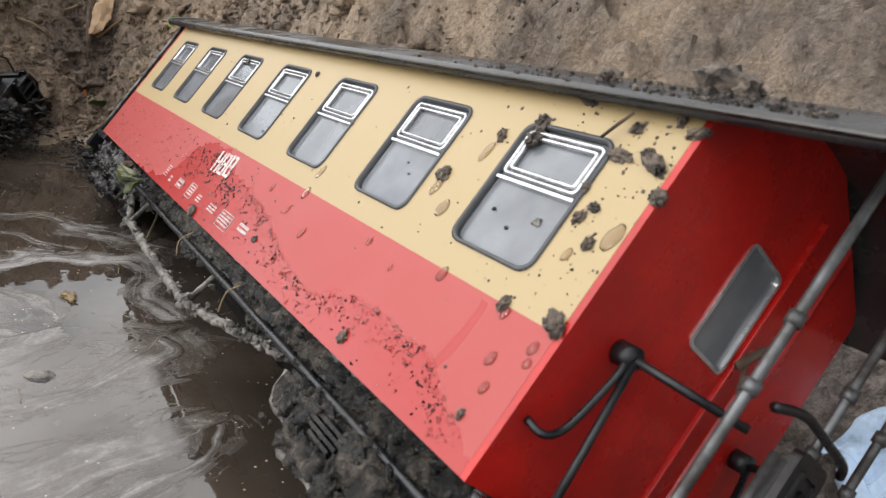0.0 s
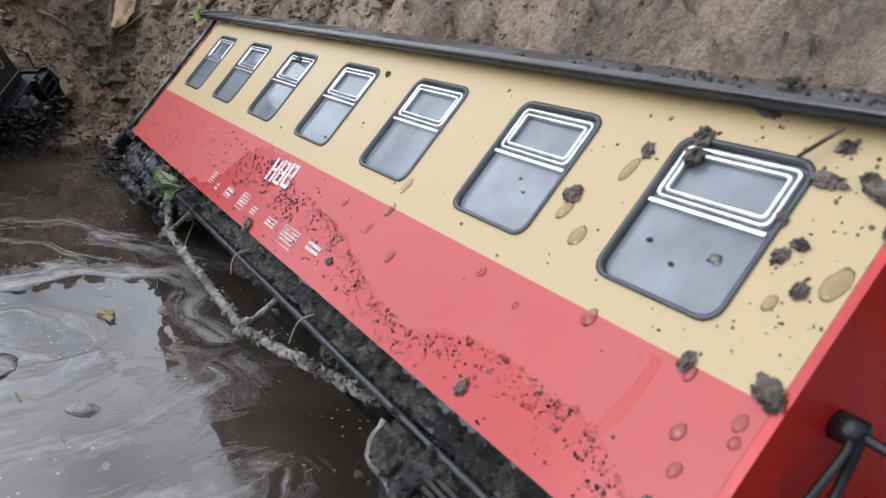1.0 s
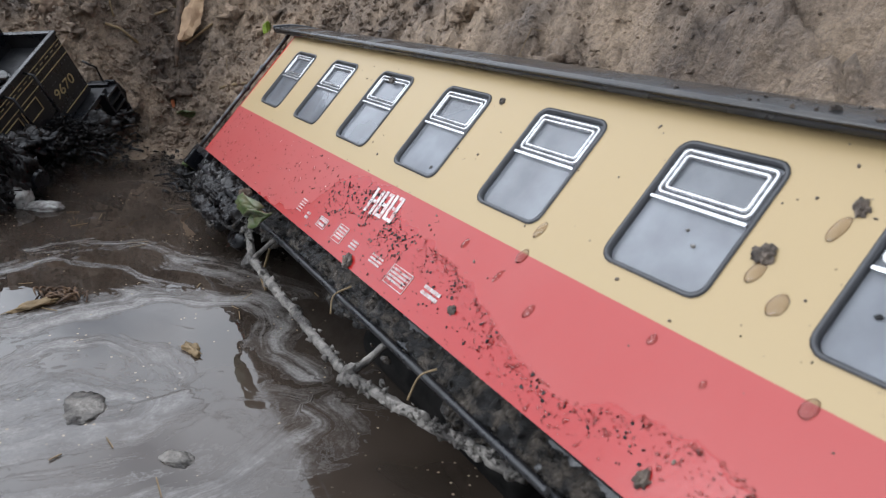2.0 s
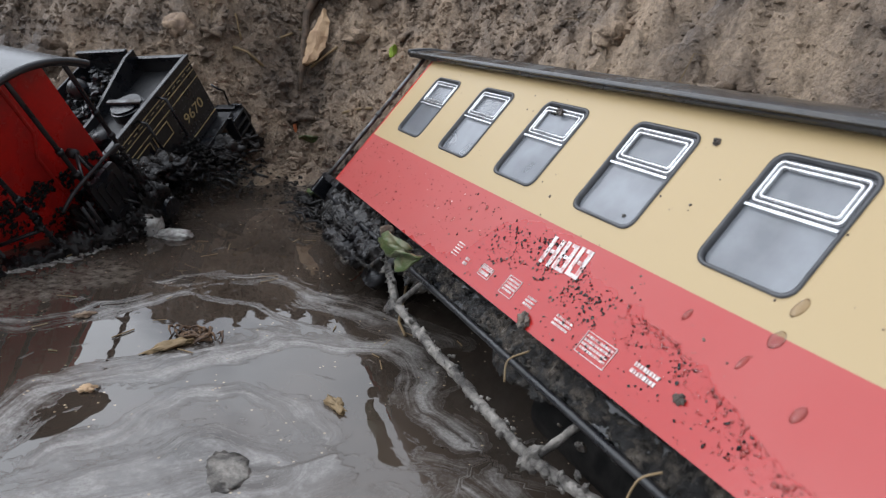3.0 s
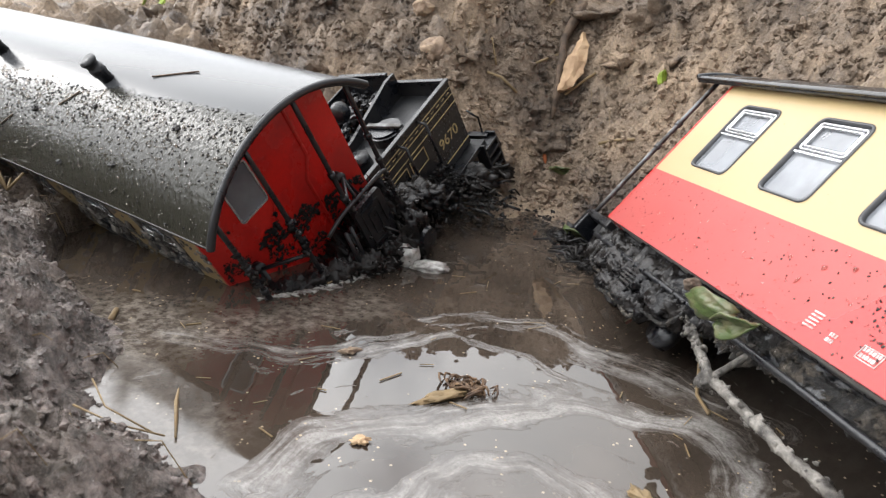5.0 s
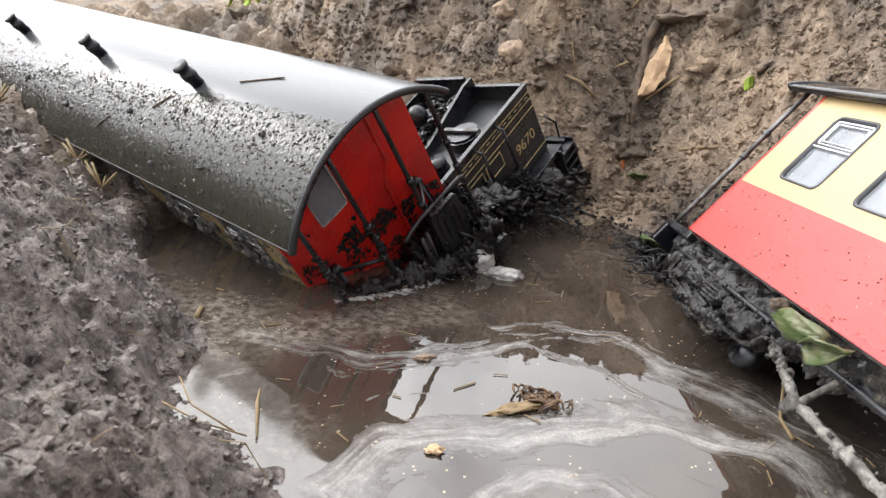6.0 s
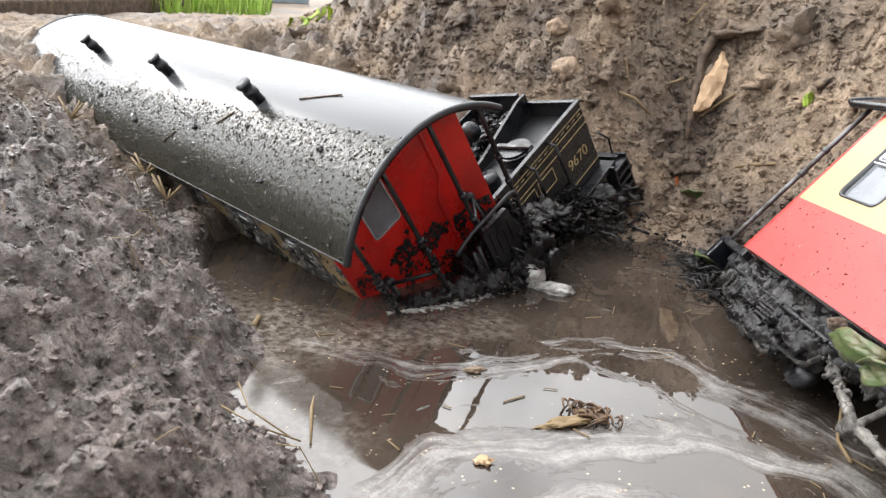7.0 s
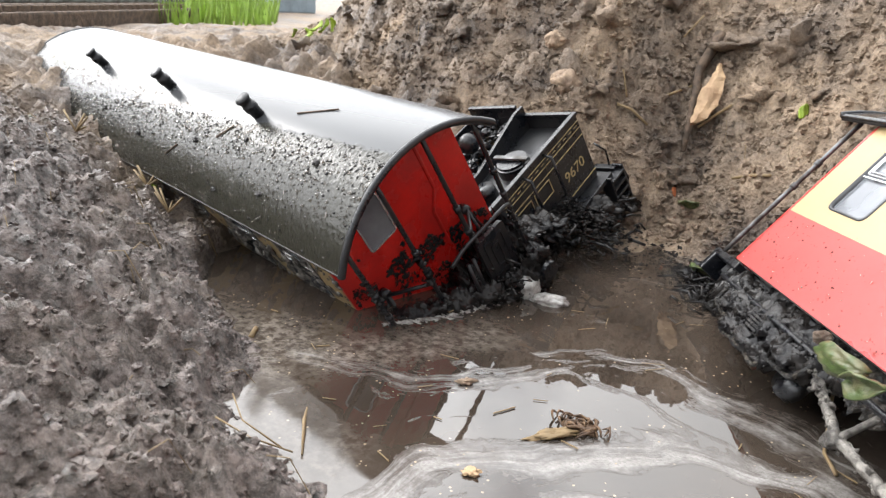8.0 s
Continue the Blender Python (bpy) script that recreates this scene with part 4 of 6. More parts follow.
        for inset in (0.004, 0.009):
            bm = bmesh.new()
            ring_frame(bm, rounded(py0 + inset, py1 - inset, pz0 + inset, pz1 - inset, 0.002), rounded(py0 + inset + 0.0014, py1 - inset - 0.0014, pz0 + inset + 0.0014, pz1 - inset - 0.0014, 0.0014), -0.0008, 0.0008)
            bm.transform(Matrix(((0, -1, 0, x + s * 0.0052), (1, 0, 0, 0), (0, 0, 1, 0), (0, 0, 0, 1))))
            part("panel_bead", bm, BLACK, plate_ob)
        bm = bmesh.new()
        tube(bm, curved([(x + s * 0.003, py0 - 0.022, pz1 + 0.0020), (x + s * 0.004, py0 - 0.008, pz1 + 0.0062), (x + s * 0.004, py0 + 0.010, pz1 + 0.0060), (x + s * 0.004, py1 + 0.006, pz1 + 0.0052), (x + s * 0.003, py1 + 0.011, pz1 + 0.0026)], 5), 0.0014, 10)
        part("handrail", bm, BLACK, coach, "black balcony rail", True)
        for yy in (py0 - 0.006, py0 - 0.011):
            bm = bmesh.new()
            tube(bm, [(x + s * 0.004, yy, pz1 - 0.006), (x + s * 0.005, yy - 0.002, pz0 + 0.004), (x + s * 0.001, yy - 0.002, -TALL)], 0.0013, 8)
            part("brake_rod", bm, post_mat, coach, "thin upright brake rod", True)
    # handles on the end walls
    for s in (-1, 1):
        for w in (-1, 1):
            bm = bmesh.new()
            x = s * HALF
            tube(bm, curved([(x, w * 0.041, -0.062), (x + s * 0.005, w * 0.0415, -0.0640), (x + s * 0.0055, w * 0.044, -0.076), (x + s * 0.0055, w * 0.0475, -0.0865),
                             (x + s * 0.005, w * 0.0525, -0.0905), (x, w * 0.0548, -0.0898)], 5), 0.0011, 10)
            part("grab_handle", bm, BLACK, coach, "", True)
            bm = bmesh.new()
            tube(bm, [(x, w * 0.040, -0.0615), (x + s * 0.006, w * 0.040, -0.0615)], 0.0035, 10)
            tube(bm, [(x + s * 0.006, w * 0.040, -0.0615), (s * (ROOF_L - 0.004), w * 0.0196, -0.060)], 0.0013, 8)
            tube(bm, [(x + s * 0.006, w * 0.040, -0.0620), (x + s * 0.012, w * 0.042, -TALL)], 0.0012, 8)
            part("chain_bracket", bm, BLACK, coach, "", True)
    # underframe: sole bars, queen-post trusses, bogies
    for w in (-1, 1):
        bm = bmesh.new()
        box(bm, (0, w * 0.046, -TALL - 0.006), (2 * HALF + 0.06, 0.004, 0.011), 0.0008)
        part("sole_bar", bm, BLACK, coach, "mud-splashed sole bar")
        bm = bmesh.new()
        tube(bm, between((-0.285, w * 0.051, -0.1235), (0.285, w * 0.051, -0.1235), 40), 0.0016, 8, 0.25, w)
        part("pipe", bm, BLACK, coach, "black pipe along the underframe", True)
        bm = bmesh.new()
        run = between((-0.155, w * 0.045, -0.126), (-0.098, w * 0.050, -0.1425), 24) + between((-0.098, w * 0.050, -0.1425), (0.050, w * 0.050, -0.1450), 64)[1:] + between((0.050, w * 0.050, -0.1450), (0.150, w * 0.045, -0.126), 42)[1:]
        tube(bm, [p + Vector((0, 0.0006 * noise.noise(p * 70), 0.0008 * noise.noise(p * 90))) for p in run], 0.0021, 9, 0.5, 5 + w)
        for x in (-0.098, 0.050):
            tube(bm, between((x, w * 0.050, -0.1455), (x + 0.006, w * 0.048, -0.124), 6), 0.0015, 8, 0.3, 9)
            lump(bm, (x, w * 0.050, -0.1440), (0.0042, 0.0030, 0.0046), x * 90 + w, 0.7, 1.8, 3)
        part("truss_rod", bm, MUD_GREY, coach, "mud-caked truss rod", True)
    # tank whose deep black stands in for shade in the hollow
    bm = bmesh.new()
    tube(bm, [(x, -0.012, -0.126) for x in (0.000, 0.002, 0.004, 0.128, 0.130, 0.132)], [0.009, 0.0125, 0.0140, 0.0140, 0.0125, 0.009], 24)
    part("air_tank", bm, TANK_SHADE, coach, "air tank blackened as the hollow under the coach", True)
    for cx in (-0.205, 0.205):
        bogie = new("bogie")
        bogie.parent = coach
        tagged(bogie, "mud-clogged black bogie")
        bogie.location = (cx, 0, -TALL)
        for w in (-1, 1):
            bm = bmesh.new()
            k = 1.45 if cx < 0 else 1.0
            shape = [(-0.042, -0.017), (-0.0385, -0.028), (-0.021, -0.030), (-0.0175, -0.037), (-0.006, -0.0355), (0.006, -0.0355), (0.0175, -0.037), (0.021, -0.030), (0.0385, -0.028), (0.042, -0.017), (0.030, -0.012), (-0.030, -0.012)]
            fr = [bm.verts.new((x * k, w * 0.050, z)) for x, z in shape]
            bk = [bm.verts.new((x * k, w * 0.043, z)) for x, z in shape]
            bm.faces.new(fr)
            bm.faces.new(bk[::-1])
            for i in range(len(shape)):
                bm.faces.new((fr[i - 1], fr[i], bk[i], bk[i - 1]))
            roughen(bm, 5, 0.0016, cx * 30 + w)
            part("side_frame", bm, CAKE if cx > 0 else MUD, bogie, "wet mud-coated bogie frame", True)
            for x, z, sx, sz in ((-0.030, -0.0215, 0.013, 0.010), (0.030, -0.0215, 0.013, 0.010), (0, -0.030, 0.016, 0.007)):
                bm = bmesh.new()
                box(bm, (x * k, w * 0.0515, z), (sx, 0.006, sz), 0.001)
                roughen(bm, 2, 0.0012, x * 50 + cx)
                part("axle_box", bm, CAKE if cx > 0 else MUD, bogie, "mud-caked axle box")
            bm = bmesh.new()
            for j in range(4):
                box(bm, (0, w * 0.0515, -0.0175 - 0.0022 * j), (0.030 - 0.005 * j, 0.005, 0.0015), 0.0003)
            part("leaf_spring", bm, MUD, bogie, "muddy leaf spring")
            bm = bmesh.new()
            tube(bm, curved([(x * k, w * 0.0512, z) for x, z in shape[:10]], 5), 0.0013, 7, 0.6)
            part("frame_rim", bm, MUD_GREY if cx > 0 else CAKE, bogie, "", True)
            for x in (-0.034, 0.034):
                bm = bmesh.new()
                tube(bm, [(x, w * 0.030, -0.030), (x, w * 0.036, -0.030), (x, w * 0.0361, -0.030), (x, w * 0.039, -0.030)], [0.0095, 0.0095, 0.0082, 0.0082], 20)
                part("wheel", bm, BLACK, bogie, "", True)
        bm = bmesh.new()
        box(bm, (0, 0, -0.014), (0.03, 0.09, 0.014), 0.002)
        part("bolster", bm, BLACK, bogie)
    return coach


def place(x, z, origin):
    x, z = Vector(x).normalized(), Vector(z).normalized()
    y = z.cross(x).normalized()
    z = x.cross(y)
    return Matrix.Translation(origin) @ Matrix((x, y, z)).transposed().to_4x4()


coach_a = tagged(build_coach([], (-0.0165, 0.0055, -0.046, -0.0105, 0.003), ((-0.0557, -0.0196, 0.0196, 0.0557), (-0.0298, 0.0165, 0.0500)), STEEL, CLEAN_ROOF, (0.001, 0.021, -0.100, -0.054), 0.334),
                 "cream and red model railway coach leaning on the muddy bank", "model coach", group="coaches")
POSE_A = place((0.5726, -0.8159, 0.0796), (0.4777, 0.4110, 0.7765), (-0.04987, 0.5233, 0.11626))
coach_a.matrix_world = POSE_A
coach_b = tagged(build_coach([(0.1615, -0.004), (0.0250, -0.004), (-0.1205, -0.004)], (-0.031, -0.0085, -0.0332, -0.0006, 0.002), ((-0.0557, -0.0196, 0.0196, 0.0557), (-0.0557, -0.0196, 0.0196, 0.0557)), BLACK, ROOF, (0.017, 0.043, -0.100, -0.062)),
                 "black-roofed red model railway coach sunk in the muddy water", "model coach", group="coaches")
POSE_B = place((0.9877, -0.156, -0.0124), (-0.0804, -0.5737, 0.8151), (-0.438, 0.5326, 0.0809)) @ pose(-ROOF_L, 0, 0)
coach_b.matrix_world = POSE_B


# ---- marks on the leaning coach's side ----
def flat_mark(bm, x0, x1, z0, z1, slant=0.0, y=-WIDE - 0.0003):
    k = slant * (z1 - z0)
    lo = [bm.verts.new((x0, y, z0)), bm.verts.new((x1, y, z0)), bm.verts.new((x1 + k, y, z1)), bm.verts.new((x0 + k, y, z1))]
    hi = [bm.verts.new((v.co.x, y + 0.0003, v.co.z)) for v in lo]
    bm.faces.new(lo)
    for i in range(4):
        bm.faces.new((lo[i], lo[i - 1], hi[i - 1], hi[i]))


def side_marks(coach):
    for i in range(3):
        bm = bmesh.new()
        x0, z0, w, h = -0.0068 + 0.0094 * i, -0.0855 + 0.0006 * i, 0.0082, 0.0128
        for a, b, c, d in ((0, 0.0024, 0, h), (w - 0.0024, w, 0, h), (0.0024, w - 0.0024, h / 2 - 0.0008, h / 2 + 0.0008)):
            flat_mark(bm, x0 + a, x0 + b, z0 + c, z0 + d, -0.12)
        if i:
            for zz in (0, h - 0.0016):
                flat_mark(bm, x0 + 0.0024, x0 + w - 0.0024, z0 + zz, z0 + zz + 0.0016, -0.12)
        part("emblem", bm, WHITE, coach, "worn white block emblem")
    blocks = ((-0.0680, -0.0975, 0.0062, 5, False), (-0.0535, -0.1025, 0.0036, 2, False), (-0.0370, -0.1010, 0.0082, 2, True), (-0.0150, -0.0985, 0.0084, 4, True),
              (0.0030, -0.1000, 0.0066, 3, False), (0.0245, -0.0995, 0.0110, 3, False), (0.0445, -0.0990, 0.0150, 4, True), (0.0700, -0.0980, 0.0125, 2, False))
    for x, z, w, rows, framed in blocks:
        bm = bmesh.new()
        for r in range(rows):
            zz = z - 0.0016 * r * (1.5 if rows == 2 else 1)
            if rows == 5:
                flat_mark(bm, x, x + w, zz, zz + 0.0006)
                continue
            k = x
            n = 0
            while k < x + w - 0.0004:
                step = (0.0009, 0.0014, 0.0007, 0.0011)[(n + r * 3 + rows) % 4]
                flat_mark(bm, k, min(x + w, k + step), zz, zz + (0.0015 if rows == 2 else 0.0009))
                k += step + 0.0005
                n += 1
        if framed:
            z_lo = z - 0.0016 * rows - 0.0002
            for a, b, c, d in ((x - 0.001, x + w + 0.001, z + 0.0018, z + 0.0021), (x - 0.001, x + w + 0.001, z_lo, z_lo + 0.0003), (x - 0.001, x - 0.0007, z_lo, z + 0.002), (x + w + 0.0007, x + w + 0.001, z_lo, z + 0.002)):
                flat_mark(bm, a, b, c, d)
        part("lettering", bm, WHITE, coach, "small worn white lettering")


side_marks(coach_a)

# ---- mud and drops on the leaning coach ----
rng = np.random.default_rng(11)
SIDE_BASIS = ((1, 0, 0), (0, 0, 1), (0, -1, 0))


def clump(coach, x, z, size, seed, y=-WIDE, mat=None):
    """A stuck flake of crumbly mud."""
    bm = bmesh.new()
    r = random.Random(seed)
    k = r.uniform(0.7, 1.5)
    lump(bm, (x, y - size * 0.15, z), (size * 0.95 * k, size * 0.45, size * 0.80 / k), seed, 0.62, 2.1, 4, pose(0, 0, 0, 0, r.uniform(0, 180), 0))
    return part("mud_clump", bm, mat or DRY_MUD, coach, "crumbly clump of grey-brown mud")


for i, (x, z, s) in enumerate(((0.2115, -0.0120, 0.0030), (0.2125, -0.0185, 0.0030), (0.2486, -0.0167, 0.0030), (0.2610, -0.0162, 0.0040), (0.1975, -0.0200, 0.0024), (0.1828, -0.0395, 0.0030),
                               (0.2650, -0.0664, 0.0036), (0.2448, -0.0285, 0.0018), (0.2521, -0.0335, 0.0020), (0.2496, -0.0375, 0.0022), (0.2581, -0.0435, 0.0020), (0.2240, -0.0010, 0.0028),
                               (0.2483, -0.0071, 0.0022), (0.2450, -0.0684, 0.0024), (0.2690, -0.0253, 0.0028), (0.2680, -0.0050, 0.0026), (0.2606, -0.0018, 0.0022), (0.0114, -0.1084, 0.0036),
                               (-0.0720, -0.0170, 0.0026), (0.0330, -0.0141, 0.0018), (0.0923, -0.0988, 0.0020), (0.1916, -0.1045, 0.0024), (0.2558, -0.0991, 0.0014))):
    clump(coach_a, x, z, s, i * 7 + 1)
for i, (x, y, s) in enumerate(((0.2599, -0.055, 0.0062), (0.2665, -0.054, 0.0046), (0.225, -0.060, 0.0030))):
    bm = bmesh.new()
    lump(bm, (x, y, roof_z(y) + s * 0.3), (s * 1.2, s, s * 0.8), 40 + i, 0.5, 1.7, 3)
    part("mud_clump", bm, DRY_MUD, coach_a, "lump of dry mud on the roof edge")

n = 170
ex = 0.302 - np.abs(rng.normal(0, 0.07, n))
ey = -ROOF_W + np.abs(rng.normal(0, 0.006, n))
scatter("roof_crumb_layer", np.stack([ex, ey, np.array([roof_z(v) for v in ey]) + 0.0004], -1), rng.lognormal(-7.4, 0.55, n), DRY_MUD, 14, 0.6, 0.45, 1, None, coach_a)

# twigs stuck to the corner and the end window
for pts, r in ((((0.2405, -0.0625, -0.0135), (0.2445, -0.0635, -0.0085), (0.2475, -0.0640, -0.0045)), 0.0005), 
               (((0.2745, 0.0035, -0.0415), (0.2760, 0.0085, -0.0330), (0.2765, 0.0120, -0.0300)), 0.0014), (((0.2745, 0.0060, -0.0365), (0.2765, 0.0085, -0.0480)), 0.0007)):
    bm = bmesh.new()
    tube(bm, pts, r, 6, 0.3)
    part("twig", bm, BARK, coach_a, "dark bit of twig", True)

# fine specks: thick near the end and at the wet film, thin elsewhere
n = 520
sx = np.concatenate([0.27 - np.abs(rng.normal(0, 0.035, 240)), rng.normal(0.01, 0.035, 150), rng.uniform(-0.25, 0.26, 130)])
sz = np.concatenate([rng.uniform(-0.066, -0.001, 240), rng.normal(-0.088, 0.009, 150), rng.uniform(-0.108, -0.001, 130)])
keep = (sx < 0.268) & (sx > -0.268) & (sz > -0.109) & (sz < -0.001)
inside_win = np.zeros(len(sx), bool)
for wx in WIN_X:
    inside_win |= (sx > wx - 0.001) & (sx < wx + WIN_W + 0.001) & (sz > WIN_Z0 - 0.001) & (sz < WIN_Z1 + 0.001)
keep &= ~inside_win
sx, sz = sx[keep], sz[keep]
scatter("mud_specks", np.stack([sx, np.full(len(sx), -WIDE - 0.0001), sz], -1), rng.lognormal(-8.05, 0.6, len(sx)), DRY_MUD, 3, 0.5, 0.3, 1, SIDE_BASIS, coach_a)
# beads of water with mud along the film
bx = rng.uniform(0.05, 0.26, 900)
edge_of = np.interp(bx, (0.05, 0.08, 0.123, 0.156, 0.186, 0.232, 0.26), (-0.082, -0.0844, -0.096, -0.1006, -0.0903, -0.0905, -0.103))
bz = edge_of - np.abs(rng.normal(0, 0.006, 900))
ok = bz > -0.1095
scatter("water_bead_layer", np.stack([bx[ok], np.full(ok.sum(), -WIDE), bz[ok]], -1), rng.lognormal(-7.95, 0.45, ok.sum()), DROP, 4, 0.6, 0.06, 2, SIDE_BASIS, coach_a, True)
cx_ = np.concatenate([rng.normal(0.005, 0.034, 900), rng.uniform(0.03, 0.25, 500)])
rim = np.interp(cx_, (-0.075, -0.045, -0.008, 0.028, 0.08, 0.123, 0.156, 0.186, 0.232, 0.26), (-0.104, -0.078, -0.071, -0.079, -0.0844, -0.096, -0.1006, -0.0903, -0.0905, -0.103))
cz_ = rim - 0.001 - np.abs(rng.normal(0, 0.011, len(cx_)))
ok = (cz_ > -0.1095) & (np.array([noise.noise(Vector((a * 60, b * 60, 2.2))) for a, b in zip(cx_, cz_)]) > -0.12)
cx_, cz_ = cx_[ok], cz_[ok]
scatter("mud_grain_layer", np.stack([cx_, np.full(len(cx_), -WIDE - 0.0001), cz_], -1), rng.lognormal(-8.1, 0.6, len(cx_)), MUD, 8, 0.6, 0.45, 1, SIDE_BASIS, coach_a)

n = 260
fx, fz = rng.uniform(-0.268, -0.03, n), rng.uniform(-0.1085, -0.071, n)
scatter("mud_speck_layer", np.stack([fx, np.full(n, -WIDE - 0.0001), fz], -1), rng.lognormal(-8.25, 0.6, n), MUD, 81, 0.5, 0.5, 1, SIDE_BASIS, coach_a)
n = 90
fx, fz = rng.uniform(-0.265, -0.05, n), rng.uniform(-0.108, -0.071, n)
scatter("water_bead_layer", np.stack([fx, np.full(n, -WIDE), fz], -1), rng.lognormal(-7.6, 0.4, n), DROP, 82, 0.5, 0.06, 2, SIDE_BASIS, coach_a, True, 1.6)

for i, (x, z, a, b) in enumerate(((0.1940, -0.0510, 0.0026, 0.0034), (0.2639, -0.0395, 0.0026, 0.0044), (0.1955, -0.0270, 0.0018, 0.0042), (0.1835, -0.0450, 0.0020, 0.0036), (0.2147, -0.0700, 0.0020, 0.0028),
                                  (0.1696, -0.0733, 0.0013, 0.0017), (0.1052, -0.0697, 0.0022, 0.0030), (0.1240, -0.0846, 0.0016, 0.0027), (0.2529, -0.0828, 0.0016, 0.0022), (0.2632, -0.0746, 0.0014, 0.0022),
                                  (0.2476, -0.0705, 0.0012, 0.0020), (0.2645, -0.0787, 0.0012, 0.0015), (0.1047, -0.0587, 0.0018, 0.0034), (0.2538, -0.0485, 0.0014, 0.0022), (0.0740, -0.0755, 0.0012, 0.0022),
                                  (0.1010, -0.0800, 0.0009, 0.0026), (0.1900, -0.0770, 0.0008, 0.0012), (0.2570, -0.0900, 0.0014, 0.0020))):
    bm = bmesh.new()
    lump(bm, (x, -WIDE - 0.0002, z), (a, 0.0004, b), 70 + i, 0.12, 1.2, 3, pose(0, 0, 0, 0, 12, 0))
    part("water_drop", bm, DROP, coach_a, "clear drop of water", True)

# dirt and drops on the panes
for i, (x, z, s, mat) in enumerate(((0.2150, -0.0440, 0.0007, MUD), (0.2350, -0.0430, 0.0014, DROP), (0.2250, -0.0480, 0.0006, MUD_GREY), 
                                    (0.1560, -0.0400, 0.0005, MUD_GREY), (0.1610, -0.0440, 0.0006, MUD_GREY), (0.0160, -0.0530, 0.0007, MUD_GREY), (-0.0790, -0.0160, 0.0026, MUD))):
    bm = bmesh.new()
    lump(bm, (x, -WIDE + 0.0013, z), (s * 1.2, s * 0.4, s * 0.9), i * 3.1, 0.8, 2.2, 3)
    part("pane_dirt", bm, mat, coach_a, "spot of mud on the window pane", True)

# ---- mud caked on both underframes ----
for coach, seed, mat in ((coach_a, 21, CAKE), (coach_b, 22, MUD)):
    r = np.random.default_rng(seed)
    n = 900
    for w in (-1, 1):
        slime("caked_mud", (-0.130, w * 0.0455, -TALL - 0.0065), (0.276, w * 0.0455, -TALL - 0.0065), 0.0042, lambda u: 0.0072 + 0.003 * math.sin(u * 23), seed + w, mat, coach, "grey-brown mud caked along the sole bar", 0.6)
        slime("caked_mud", (-0.290, w * 0.0455, -TALL - 0.010), (-0.120, w * 0.0455, -TALL - 0.008), 0.0050, lambda u: 0.0100 + 0.003 * math.sin(u * 17), seed + w + 3, MUD, coach, "black wet mud caked along the sole bar", 0.7)
        x = r.uniform(-0.272, 0.272, n)
        z = -TALL - 0.002 - np.abs(r.normal(0, 0.0060, n))
        y = w * r.uniform(0.0475, 0.0505, n)
        spots, size = np.stack([x, y, z], -1), r.lognormal(-7.25, 0.6, n)
        wet = x < -0.115 + r.normal(0, 0.02, n)
        scatter("mud_crumb_layer", spots[~wet], size[~wet], mat, seed + w, 0.55, 0.65, 2, None, coach, True)
        scatter("wet_mud_layer", spots[wet], size[wet], MUD, seed + w, 0.55, 0.65, 2, None, coach, True)
        for cx in (-0.205, 0.205):
            wide = 1.45 if cx < 0 else 1
            for dx, dz, ln, rz in ((-0.020, -0.019, 0.018, 0.0065), (0.022, -0.020, 0.017, 0.0070), (0.0, -0.031, 0.022, 0.0055)):
                slime("bogie_mud", (cx + (dx - ln) * wide, w * 0.0500, -TALL + dz), (cx + (dx + ln) * wide, w * 0.0490, -TALL + dz), 0.0040, rz * (0.75 if cx < 0 else 0.9), seed + dx * 300 + cx * 10, MUD if cx < 0 else mat, coach, "thick slimy mud on the bogie", 1.0)
            m = 160
            x = cx + r.uniform(-0.040, 0.040, m) * wide
            z = -TALL - r.uniform(0.012, 0.034, m)
            y = w * (0.0520 + np.abs(r.normal(0, 0.0012, m)))
            scatter("bogie_crumb_layer", np.stack([x, y, z], -1), r.lognormal(-7.5, 0.6, m), MUD if cx < 0 else mat, seed + 5 + w, 0.5, 0.65, 2, SIDE_BASIS, coach, True)

for w in (-1,):
    r = np.random.default_rng(24)
    t = r.uniform(0, 1, 420)
    tx = np.interp(t, (0, 0.19, 0.67, 1), (-0.155, -0.098, 0.050, 0.150))
    tz = np.interp(t, (0, 0.19, 0.67, 1), (-0.126, -0.1425, -0.1450, -0.126))
    scatter("truss_mud", np.stack([tx, w * 0.0495 + r.normal(0, 0.0013, 420), tz + r.normal(0, 0.0014, 420)], -1), r.lognormal(-7.25, 0.55, 420), MUD_GREY, 25, 0.8, 0.75, 2, None, coach_a, True)

# ---- mud on the sunk coach: roof splash, end wall, platform ----
r = np.random.default_rng(31)
n = 5200
x = r.uniform(-0.30, 0.303, n)
lim = -0.0255 + 0.085 * x
y = lim - np.abs(r.normal(0, 1, n)) * (0.012 + 0.5 * np.abs(lim + 0.067) * r.uniform(0.1, 1, n))
ok = (y > -ROOF_W + 0.001) & (y < 0.005)
x, y = x[ok], y[ok]
z = np.array([roof_z(v) for v in y])
scatter("roof_grit", np.stack([x, y, z], -1), r.lognormal(-7.95, 0.62, len(x)), MUD, 33, 0.6, 0.35, 2, None, coach_b, True)
n = 4200
x = r.uniform(-0.30, 0.303, n)
y = r.uniform(-ROOF_W + 0.001, -0.012, n)
z = np.array([roof_z(v) for v in y])
scatter("roof_wet", np.stack([x, y, z], -1), r.lognormal(-7.6, 0.45, n), DROP, 34, 0.7, 0.08, 2, None, coach_b, True)
